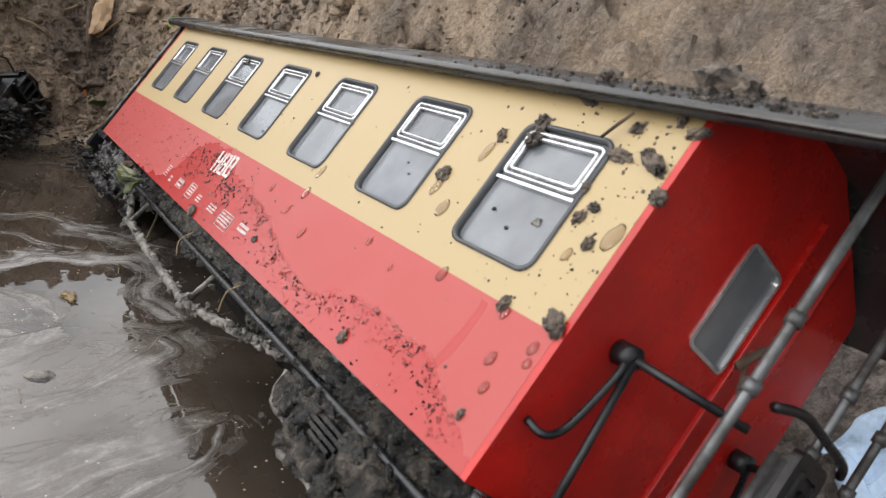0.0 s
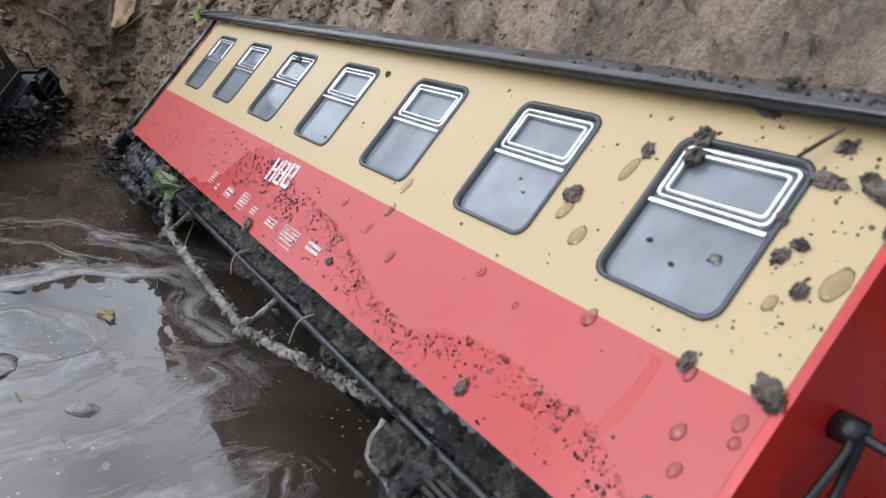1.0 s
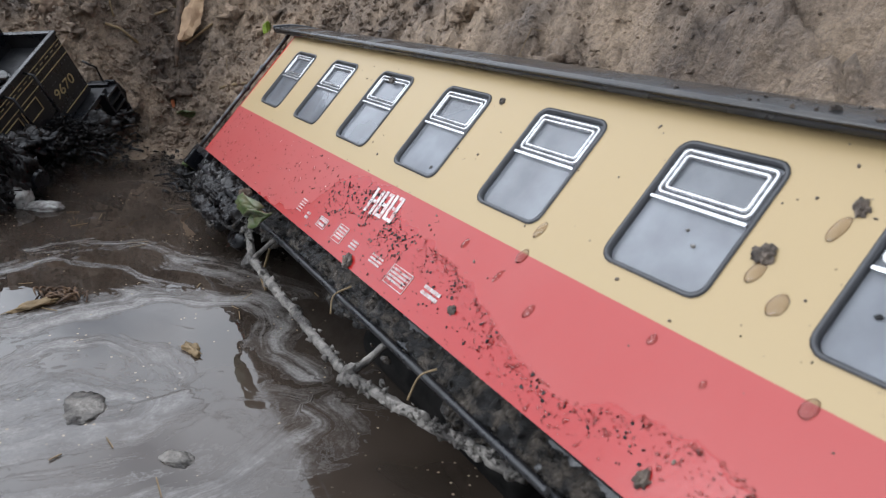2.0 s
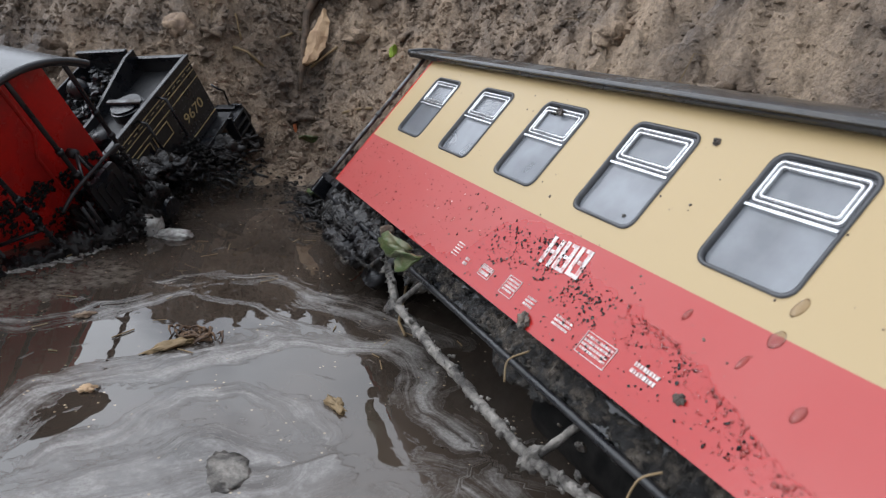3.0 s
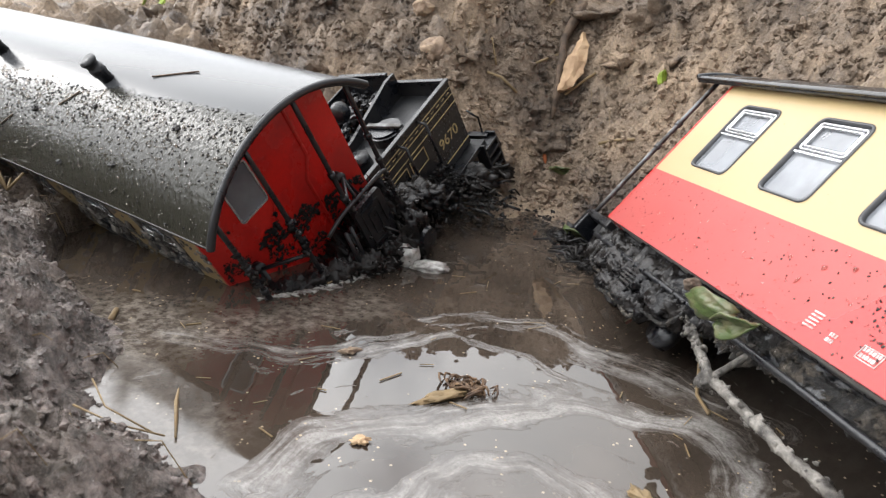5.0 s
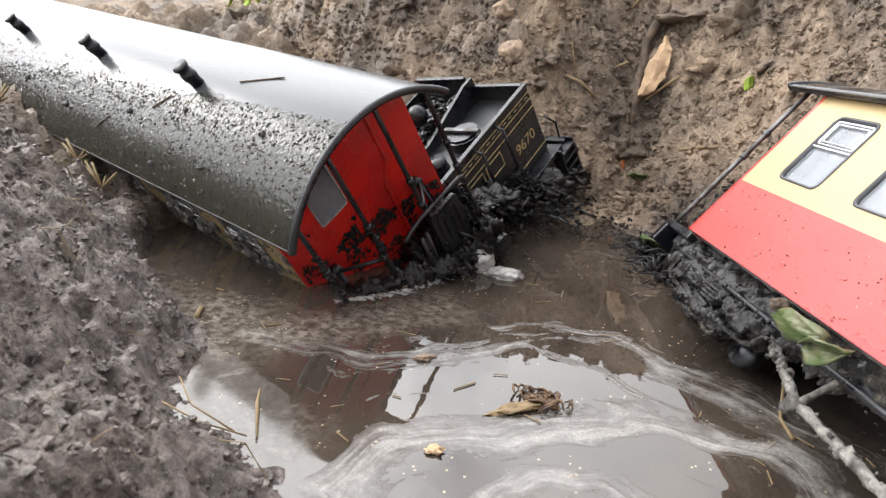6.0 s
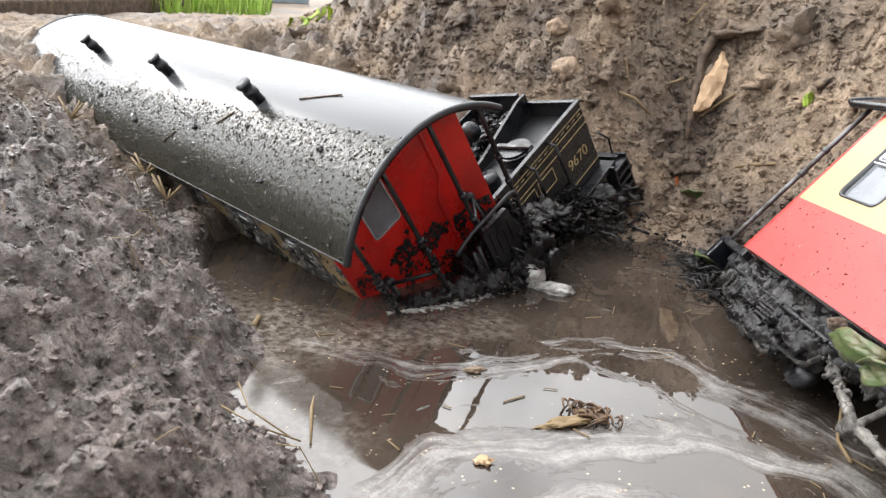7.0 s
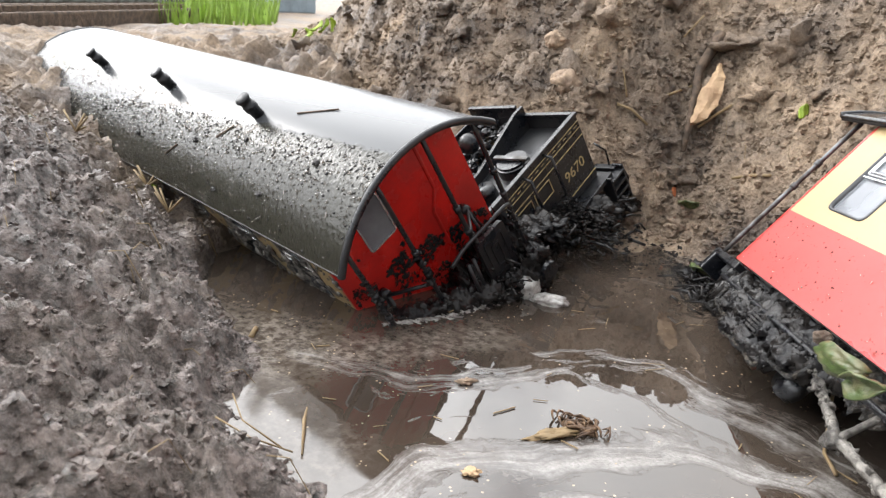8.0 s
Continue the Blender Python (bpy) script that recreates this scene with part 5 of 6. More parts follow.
for i, (x, y, s) in enumerate(((0.11, -0.036, 0.0026), (0.02, -0.047, 0.0024), (0.21, -0.050, 0.0024), (0.155, -0.058, 0.0022), (-0.06, -0.04, 0.0026), (0.25, -0.022, 0.0022), (0.17, -0.024, 0.0018))):
    bm = bmesh.new()
    lump(bm, (x, y, roof_z(y) + s * 0.1), (s * 1.1, s * 0.9, s * 0.45), 60 + i * 9, 0.7, 2.1, 4)
    part("mud_clump", bm, MUD, coach_b, "dark clump of mud on the roof", True)
for pts in (((0.196, 0.006), (0.224, 0.020)), ((0.135, -0.030), (0.147, -0.018)), ((0.075, -0.052), (0.088, -0.044))):
    bm = bmesh.new()
    tube(bm, [(px, py, roof_z(py) + 0.0006) for px, py in pts], 0.0005, 6)
    part("straw_stalk", bm, BARK, coach_b, "thin stalk stuck on the roof", True)
n = 5200
y = r.uniform(-0.058, 0.058, n)
top = -0.060 - 0.50 * y
z = top + 0.012 - np.abs(r.normal(0, 0.026, n))
clot = np.array([noise.noise(Vector((a * 70, b * 70, 1.2))) + 0.5 * noise.noise(Vector((a * 190, b * 190, 5.2))) for a, b in zip(y, z)])
ok = (z > -TALL) & (z < -0.014) & (clot > 0.10 + 9 * np.clip(z - top, -0.03, 0.03))
scatter("end_wall_mud", np.stack([np.full(ok.sum(), HALF + 0.0004), y[ok], z[ok]], -1), r.lognormal(-7.75, 0.7, ok.sum()), MUD, 36, 0.30, 0.9, 2, ((0, 1, 0), (0, 0, 1), (1, 0, 0)), coach_b, True)
for py in (-0.0557, -0.0196, 0.0196, 0.0557):
    n = 70
    z = -0.040 - 0.45 * py - np.abs(r.normal(0, 0.028, n))
    z = z[z > -TALL]
    scatter("post_mud_layer", np.stack([np.full(len(z), ROOF_L - 0.004) + r.normal(0, 0.0009, len(z)), py + r.normal(0, 0.0009, len(z)), z], -1), r.lognormal(-6.9, 0.4, len(z)), MUD, int(py * 9000) + 900, 0.9, 0.8, 2, None, coach_b, True)
for w in (-1, 1):
    bm = bmesh.new()
    tube(bm, [(HALF + 0.036, w * 0.050, -0.113), (HALF + 0.050, w * 0.050, -0.113), (HALF + 0.0501, w * 0.050, -0.113), (HALF + 0.053, w * 0.050, -0.113)], [0.003, 0.003, 0.0075, 0.0070], 18)
    part("buffer", bm, BLACK, coach_b, "round black buffer", False)
slime("platform_mud", (HALF + 0.014, -0.060, -TALL - 0.002), (HALF + 0.014, 0.064, -TALL + 0.004), 0.016, lambda u: 0.006 + 0.016 * u, 83, MUD, coach_b, "black wet mud heaped on the platform", 0.75)
slime("platform_mud", (ROOF_L + 0.004, -0.058, -TALL - 0.006), (ROOF_L + 0.004, 0.062, -TALL - 0.002), 0.009, lambda u: 0.006 + 0.010 * u, 87, MUD, coach_b, "black wet mud hanging from the platform's edge", 0.8)
n = 420
x = r.uniform(HALF, ROOF_L + 0.012, n)
y = r.uniform(-0.060, 0.064, n)
z = -TALL + 0.004 + np.abs(r.normal(0, 0.009, n)) * (0.5 + 10 * np.clip(y, 0, 0.06))
scatter("platform_crumb_layer", np.stack([x, y, z], -1), r.lognormal(-7.1, 0.65, n), MUD, 37, 0.5, 0.85, 2, None, coach_b, True)
# mud on its low side wall
n = 2200
x = r.uniform(-0.27, 0.27, n)
z = -r.uniform(0.004, 0.11, n)
scatter("side_mud", np.stack([x, np.full(n, -WIDE - 0.0004), z], -1), r.lognormal(-6.5, 0.55, n), MUD_GREY, 38, 0.4, 0.45, 2, SIDE_BASIS, coach_b, True)


# ---- the tender ----
def build_tender():
    """Local x towards its sunk front, z up; the lettered side lies at y = 0, the body at y < 0; the origin is the top rear corner of that side."""
    t = new("tender")
    L, W, H = 0.150, 0.112, 0.060

    def slab(name, c, s, mat=BLACK, label="", bevel=0.0005):
        b = bmesh.new()
        box(b, c, s, bevel)
        return part(name, b, mat, t, label)

    side = slab("side_plate", (L / 2, -0.001, -H / 2), (L, 0.002, H), label="black lettered side plate")
    slab("side_plate", (L / 2, -W + 0.001, -H / 2), (L, 0.002, H))
    slab("rear_plate", (0.001, -W / 2, -H / 2), (0.002, W - 0.0042, H))
    slab("front_plate", (L - 0.001, -W / 2, -H / 2), (0.002, W - 0.0042, H))
    slab("tank_top", (L / 2, -0.028, -0.0125), (L - 0.0045, 0.050, 0.002), label="smooth black tank top")
    slab("rim", (L / 2, -0.001, 0.0012), (L + 0.002, 0.0042, 0.0024))
    slab("rim", (0.001, -0.028, 0.0012), (0.0042, 0.0496, 0.0024))
    slab("rim", (0.001, -0.085, 0.0090), (0.0042, 0.054, 0.0024))
    slab("coal_board", (0.001, -0.084, 0.004), (0.0022, 0.056, 0.0076))
    b = bmesh.new()
    for p in ((0, 0.0095), (0.012, 0.0095), (0.075, -0.004), (L, -0.006)):
        b.verts.new((p[0], -0.0535, p[1]))
        b.verts.new((p[0], -0.0505, p[1]))
        b.verts.new((p[0], -0.0535, -H + 0.004))
        b.verts.new((p[0], -0.0505, -H + 0.004))
    b.verts.ensure_lookup_table()
    for i in range(3):
        a, c = b.verts[4 * i:4 * i + 4], b.verts[4 * i + 4:4 * i + 8]
        for q in ((0, 1), (1, 3), (3, 2), (2, 0)):
            b.faces.new((a[q[0]], a[q[1]], c[q[1]], c[q[0]]))
    b.faces.new([b.verts[k] for k in (0, 1, 3, 2)])
    b.faces.new([b.verts[k] for k in (12, 13, 15, 14)])
    part("partition", b, BLACK, t, "black sloping coal partition")
    # coal heap beyond the partition
    q = np.random.default_rng(5)
    n = 420
    px, py = q.uniform(0.004, L - 0.006, n), -q.uniform(0.056, W - 0.004, n)
    scatter("coal", np.stack([px, py, -0.006 - 0.02 * px / L + q.uniform(-0.005, 0.005, n)], -1), q.uniform(0.002, 0.0045, n), BLACK, 6, 0.8, 0.4, 1, None, t)
    # hatch with its clamp
    b = bmesh.new()
    tube(b, [(0.060, -0.026, -0.012), (0.060, -0.026, -0.004), (0.060, -0.026, -0.0035), (0.060, -0.026, -0.0015)], [0.0140, 0.0140, 0.0128, 0.0128], 24)
    hatch = part("hatch", b, BLACK, t, "round black filler hatch", False)
    b = bmesh.new()
    box(b, (0.060, -0.026, 0.0002), (0.0040, 0.034, 0.0024), 0.0006)
    part("clamp", b, STEEL, hatch, "worn metal clamp bar")
    b = bmesh.new()
    tube(b, [(0.095, -0.030, -0.0115), (0.095, -0.030, -0.002)], [0.009, 0.008], 16)
    part("filler_cap", b, BLACK, t, "", True)
    # lamp
    b = bmesh.new()
    lump(b, (0.0529, -0.0729, 0.008), (0.0085, 0.0085, 0.0095), 3, 0.02, 1, 3)
    part("lamp", b, BLACK, t, "round black headlamp", True)
    # gold lining: long lines and panel frames on the side
    def stripe(x0, x1, z0, z1):
        b = bmesh.new()
        box(b, ((x0 + x1) / 2, 0.0003, (z0 + z1) / 2), (abs(x1 - x0), 0.0005, abs(z1 - z0)))
        part("lining", b, GOLD, side, "")
    for z in (-0.0045, -0.0105, -0.0175):
        stripe(0.001, 0.135, z, z - 0.0006)
    for x in np.arange(0.004, 0.130, 0.0085):
        stripe(x, x + 0.0045, -0.0074, -0.0079)
    for x0, x1 in ((0.0565, 0.078), (0.083, 0.110)):
        for z in (-0.0215, -0.0335):
            stripe(x0, x1, z, z - 0.0007)
        for xx in (x0, x1):
            stripe(xx, xx + 0.0007, -0.0215, -0.0342)
    stripe(0.0, 0.045, -0.0530, -0.0537)
    # rivets
    rv = [(x, 0.0002, z) for z in (-0.0215, -0.0275, -0.047, -0.051) for x in np.arange(0.003, 0.048, 0.0045)] + [(x, 0.0002, z) for x in (0.003, 0.048) for z in np.arange(-0.05, -0.02, 0.0045)]
    scatter("rivets", np.array(rv), np.full(len(rv), 0.00055), STEEL, 9, 0.8, 0.05, 1, None, side)
    # running number
    cu = bpy.data.curves.new("number", "FONT")
    cu.body = "9670"
    cu.size = 0.0128
    cu.extrude = 0.0002
    cu.align_x = "CENTER"
    tmp = new("number_text", cu)
    bpy.context.view_layer.update()
    me = bpy.data.meshes.new_from_object(tmp.evaluated_get(bpy.context.evaluated_depsgraph_get()))
    bpy.data.objects.remove(tmp)
    me.materials.clear()
    me.materials.append(GOLD)
    num = new("number", me)
    num.parent = side
    num.matrix_local = Matrix(((-1.15, 0, 0, 0.0245), (0, 0, 1, 0.0004), (0, 1, 0, -0.0405), (0, 0, 0, 1)))
    tagged(num, "gold running number")
    # handrail, running board, steps and beam at the rear
    for x in (0.052, 0.082):
        b = bmesh.new()
        tube(b, [(x, 0.000, -0.002), (x, 0.007, -0.004), (x, 0.0075, -0.040), (x, 0.002, -0.044)], 0.0013, 8)
        part("handrail", b, BLACK, t, "", True)
    slab("running_board", (0.070, 0.004, -H - 0.003), (0.150, 0.014, 0.004))
    slab("buffer_beam", (-0.014, -0.050, -H - 0.012), (0.006, 0.118, 0.020))
    slab("frame_beam", (0.060, -0.010, -H - 0.014), (0.150, 0.006, 0.018))
    for k in range(4):
        slab("step", (-0.006 + 0.0005 * k, 0.010 - 0.0002 * k, -H - 0.006 - 0.008 * k), (0.020, 0.012, 0.0022))
    for xx in (-0.016, 0.004):
        slab("step_hanger", (xx, 0.010, -H - 0.018), (0.0022, 0.010, 0.034))
    for k in range(3):
        slab("ladder_rung", (0.030, 0.010, -H - 0.008 - 0.009 * k), (0.026, 0.010, 0.002))
    for yy, zz in ((0.006, -0.075), (-0.04, -0.07)):
        b = bmesh.new()
        tube(b, [(-0.016, yy, zz), (-0.026, yy, zz + 0.002), (-0.029, yy, zz - 0.010), (-0.024, yy, zz - 0.016)], 0.0016, 8)
        part("coupling_hook", b, BLACK, t, "", True)
    b = bmesh.new()
    tube(b, [(-0.016, 0.002, -H - 0.004), (-0.018, 0.002, -H + 0.012), (-0.013, 0.002, -H + 0.018), (-0.014, -0.004, -H + 0.022)], 0.0009, 6)
    part("lamp_iron", b, BLACK, t, "", True)
    # the cab's sunk end cabinet
    cab = slab("cabinet", (0.1500, -0.012, -0.022), (0.026, 0.040, 0.050), label="black cabinet at the sunk end", bevel=0.002)
    for yy in (0.0092, 0.0106):
        b = bmesh.new()
        box(b, (0.1500, yy, -0.024), (0.018 - (yy - 0.0092) * 4, 0.0014, 0.036 - (yy - 0.0092) * 6), 0.0005)
        part("cabinet_door", b, BLACK, cab)
    return t


tender = tagged(build_tender(), "black model locomotive tender half sunk in mud", "model tender")
POSE_T = place((-0.02, -0.86, -0.50), (-0.2, -0.5, 0.84), (-0.462, 0.755, 0.105))
tender.matrix_world = POSE_T


# ---- heaps of mud round the wrecks ----
def heap(spots, label):
    for i, (x, y, z, s) in enumerate(spots):
        bm = bmesh.new()
        lump(bm, (x, y, z), (s, s * 0.9, s * 0.55), i * 5.3 + x * 40, 0.8, 1.7, 4)
        tagged(part("mud_lump", bm, MUD, None, "", True), label, "mud", "mud heaps")


def world_of(m, p):
    return tuple(m @ Vector(p))


r = np.random.default_rng(41)
spots = []
for k in range(16):
    x = r.uniform(-0.02, 0.125)
    p = world_of(POSE_T, (x, r.uniform(0.0, 0.022), -0.020 - 0.55 * max(0, 0.115 - x) - r.uniform(0.0, 0.012)))
    spots.append((p[0], p[1], min(p[2], 0.030), r.uniform(0.010, 0.016)))
heap(spots, "black wet mud heap round the tender")
heap([(-0.325, 0.720, -0.002, 0.014), (-0.310, 0.700, -0.003, 0.012), (-0.340, 0.750, 0.0, 0.016)], "wet mud heap under the leaning coach's end")
n = 5200
x = np.concatenate([r.normal(-0.450, 0.028, n // 2), r.normal(-0.425, 0.007, n // 4), r.normal(-0.31, 0.035, n // 4)])
y = np.concatenate([r.normal(0.735, 0.032, n // 2), r.normal(0.625, 0.022, n // 4), 0.712 - 0.9 * (x[-(n // 4):] + 0.31) + r.normal(0, 0.010, n // 4)])
h = np.concatenate([0.034 * np.exp(-((x[:n // 2] + 0.45) ** 2 + (y[:n // 2] - 0.735) ** 2) / 0.0025), np.full(n // 4, 0.004), np.full(n // 4, 0.002)])
scatter("mud_crumbs", np.stack([x, y, h + r.normal(0, 0.004, n)], -1), r.lognormal(-7.2, 0.7, n), MUD, 42, 0.5, 0.85, 2, None, None, True)
tagged(bpy.data.objects["mud_crumbs"], "wet black crumbs of mud and fibre", "mud")

# dark roots and fibres sticking out of the wet mud
q = np.random.default_rng(44)
bm = bmesh.new()
for i in range(150):
    if i < 90:
        x, y, z = q.normal(-0.445, 0.026), q.normal(0.730, 0.028), q.uniform(0.004, 0.036)
    elif i < 110:
        x, y, z = q.normal(-0.428, 0.008), q.normal(0.640, 0.02), q.uniform(0.006, 0.026)
    else:
        x, y, z = q.normal(-0.315, 0.02), q.normal(0.705, 0.02), q.uniform(0.0, 0.012)
    a, ln = q.uniform(0, 6.28), q.uniform(0.008, 0.022)
    k = q.uniform(-0.3, 0.8)
    tube(bm, [(x, y, z), (x + ln * 0.5 * math.cos(a), y + ln * 0.5 * math.sin(a), z + ln * 0.35 * k + 0.002), (x + ln * math.cos(a + 0.5), y + ln * math.sin(a + 0.5), z + ln * 0.4 * k)], q.uniform(0.0005, 0.0012), 5)
tagged(part("root_fibres", bm, MUD, None, "", True), "black muddy root fibres in the wet mud", "roots", kind="stuff")

# pale wet froth along the sunk coach's end
q = np.random.default_rng(46)
t = q.uniform(0, 1, 260)
fx = np.interp(t, (0, 0.5, 1), (-0.449, -0.428, -0.414)) + q.normal(0, 0.0016, 260)
fy = np.interp(t, (0, 0.5, 1), (0.519, 0.560, 0.628)) + q.normal(0, 0.0016, 260)
tagged(scatter("froth", np.stack([fx, fy, np.full(260, 0.0002)], -1), q.lognormal(-7.3, 0.5, 260), FOAM_BAG, 47, 0.35, 0.5, 2, None, None, True, 1.8), "pale wet froth along the sunk coach's end", "froth")
slime("mud_bank", (-0.452, 0.530, -0.003), (-0.424, 0.622, 0.001), 0.009, lambda u: 0.004 + 0.008 * u, 91, MUD, None, "", 0.85)
tagged(bpy.data.objects["mud_bank"], "black wet mud in the water along the coach's platform", "mud")

# ---- clods on the banks ----
r = np.random.default_rng(51)
x = r.uniform(-1.05, 0.50, 80000)
y = r.uniform(0.62, 1.22, 80000)
d = pond_distance(x, y)
ok = (d > 0.0) & (y + 0.36 * x > 0.52)
x, y = x[ok][:36000], y[ok][:36000]
s = np.clip(r.lognormal(-6.75, 0.65, len(x)), 0.0007, 0.010)
tagged(scatter("bank_clods", np.stack([x, y, ground_z(x, y) + s * 0.2], -1), s, CLOD, 52, 0.8, 0.45, 1, None, None, False), "crumbly brown clods on the dug bank", "soil")
x = r.uniform(-0.80, -0.10, 9000)
y = r.uniform(0.80, 0.99, 9000)
ok = pond_distance(x, y) > 0.0
x, y = x[ok], y[ok]
s = np.clip(r.lognormal(-6.5, 0.6, len(x)), 0.0008, 0.009)
tagged(scatter("bank_crumbs", np.stack([x, y, ground_z(x, y) + s * 0.3], -1), s, CLOD, 55, 0.9, 0.5, 2), "loose crumbs on the steep part of the bank", "soil")
x = r.uniform(-1.0, -0.22, 40000)
y = r.uniform(0.10, 0.54, 40000)
d = pond_distance(x, y)
ok = d > -0.004
x, y = x[ok][:27000], y[ok][:27000]
s = np.clip(r.lognormal(-7.0, 0.6, len(x)), 0.0004, 0.0045)
tagged(scatter("shore_crumbs", np.stack([x, y, ground_z(x, y) + s * 0.2], -1), s, CLOD, 53, 0.8, 0.45, 1), "dark crumbs of soil on the shore", "soil")


x = r.uniform(-0.95, 0.45, 900)
y = r.uniform(0.66, 1.15, 900)
ok = (pond_distance(x, y) > 0.03) & (y + 0.36 * x > 0.54)
x, y = x[ok][:330], y[ok][:330]
s = np.clip(r.lognormal(-4.75, 0.45, len(x)), 0.004, 0.017)
tagged(scatter("large_clods", np.stack([x, y, ground_z(x, y) - s * 0.1], -1), s, CLOD, 57, 0.8, 0.75, 3, None, None, True), "large rough clods of brown soil in the bank", "soil")


def sprig(name, pts, radius, mat, label, category, wob=0.2):
    bm = bmesh.new()
    tube(bm, pts, radius, 6, wob)
    return tagged(part(name, bm, mat, None, "", True), label, category)


# straws and fibres lying about
def strew(name, n, xr, yr, seed, label, on_water=False):
    q = np.random.default_rng(seed)
    bm = bmesh.new()
    made = 0
    while made < n:
        x, y = q.uniform(*xr), q.uniform(*yr)
        dd = float(pond_distance(np.array([x]), np.array([y]))[0])
        if (dd < 0.004) != on_water:
            continue
        a, ln = q.uniform(0, math.pi), q.uniform(0.006, 0.022) * (0.6 if on_water else 1)
        e = (x + ln * math.cos(a), y + ln * math.sin(a))
        z0, z1 = (0.0006, 0.0006) if on_water else (float(ground_z(x, y)[0]) + 0.002, float(ground_z(*e)[0]) + 0.002)
        tube(bm, [(x, y, z0), ((x + e[0]) / 2, (y + e[1]) / 2, max(z0, z1) + (0 if on_water else 0.001)), (*e, z1)], q.uniform(0.00015, 0.0004), 4)
        made += 1
    return tagged(part(name, bm, STRAW, None), label, "straw", kind="stuff")


strew("straw_bits", 170, (-0.95, 0.3), (0.70, 1.15), 61, "pale straw and root bits in the bank")
strew("straw_bits", 55, (-0.9, -0.33), (0.28, 0.56), 62, "pale straw bits on the shore")
strew("floating_straw", 40, (-0.52, -0.15), (0.36, 0.66), 63, "short straw bits floating on the puddle", True)

# ---- things on the back bank ----
def stone(name, c, size, seed, mat, label, category):
    bm = bmesh.new()
    lump(bm, c, size, seed, 0.35, 1.3, 4)
    return tagged(part(name, bm, mat, None, "", True), label, category)


def on_bank(x, y, lift=0.0):
    return (x, y, float(ground_z(x, y)[0]) + lift)


def toward(eye, p):
    """The place where the line from eye through p first meets the ground."""
    e, v = Vector(eye), (Vector(p) - Vector(eye))
    for k in range(300, 2200):
        q = e + v * (k / 1000)
        if q.z <= float(ground_z(q.x, q.y)[0]):
            return q
    return Vector(p)


VIEW = (-0.19, 0.215, 0.183)
q = toward(VIEW, (-0.584, 0.959, 0.107))
stone("stone", q, (0.015, 0.011, 0.012), 4, STONE, "tan sandstone pebble stuck in the bank", "stone")
q = toward(VIEW, (-0.62, 0.99, 0.15))
stone("stone", q, (0.010, 0.008, 0.008), 9, STONE, "small tan pebble in the bank", "stone")

# pale splinter of wood
top, mid, foot = (toward(VIEW, p) for p in ((-0.418, 0.955, 0.142), (-0.416, 0.942, 0.115), (-0.421, 0.93, 0.092)))
side = Vector((0.82, 0.35, 0.05)).normalized()
front = Vector((0.25, -0.85, 0.35)).normalized()
bm = bmesh.new()
prof = ((top, 0.0015), (top.lerp(mid, 0.5), 0.006), (mid, 0.0095), (mid.lerp(foot, 0.5), 0.0095), (foot, 0.007), (foot.lerp(mid, -0.25), 0.003))
rows = []
for i, (c, w) in enumerate(prof):
    j = 0.002 * math.sin(i * 2.3)
    rows.append([bm.verts.new(c + side * (w * a + j) + front * (0.008 + b)) for a, b in ((-1, 0), (-0.2, 0.0025), (1, 0.0005), (0.8, -0.006), (-0.8, -0.006))])
for a, b in zip(rows, rows[1:]):
    for k in range(5):
        bm.faces.new((a[k], a[(k + 1) % 5], b[(k + 1) % 5], b[k]))
bm.faces.new(rows[0])
bm.faces.new(rows[-1][::-1])
bmesh.ops.subdivide_edges(bm, edges=list(bm.edges), cuts=3, use_grid_fill=True)
for v in bm.verts:
    v.co += Vector((noise.noise(v.co * 160), noise.noise(v.co * 160 + Vector((9, 0, 0))), noise.noise(v.co * 90))) * 0.0018
tagged(part("wood_chip", bm, CHIP, None), "pale orange splinter of wood stuck upright in the bank", "wood chip")

root = [toward(VIEW, p) + front * 0.006 for p in ((-0.425, 0.966, 0.168), (-0.429, 0.963, 0.157), (-0.435, 0.950, 0.135), (-0.433, 0.945, 0.118), (-0.431, 0.935, 0.098), (-0.430, 0.932, 0.082), (-0.427, 0.922, 0.060))]
sprig("root", root, [0.006, 0.0055, 0.004, 0.0042, 0.0036, 0.003, 0.002], BARK, "dark gnarled root hanging down the bank", "root", 0.6)
for pts, rr in ((((-0.495, 0.906, 0.098), (-0.482, 0.912, 0.094), (-0.467, 0.921, 0.080)), 0.0013), (((-0.459, 0.940, 0.109), (-0.440, 0.959, 0.120)), 0.0012), (((-0.427, 0.951, 0.081), (-0.414, 0.962, 0.095), (-0.406, 0.977, 0.104)), 0.0014),
                (((-0.387, 0.960, 0.036), (-0.372, 0.972, 0.040), (-0.358, 0.985, 0.041)), 0.0014), (((-0.50, 0.92, 0.130), (-0.49, 0.915, 0.105)), 0.0009), (((-0.44, 0.95, 0.185), (-0.452, 0.94, 0.165)), 0.001)):
    sprig("twig", [toward(VIEW, p) + front * 0.004 for p in pts], rr, STRAW, "pale dry root fibre on the bank", "twig")


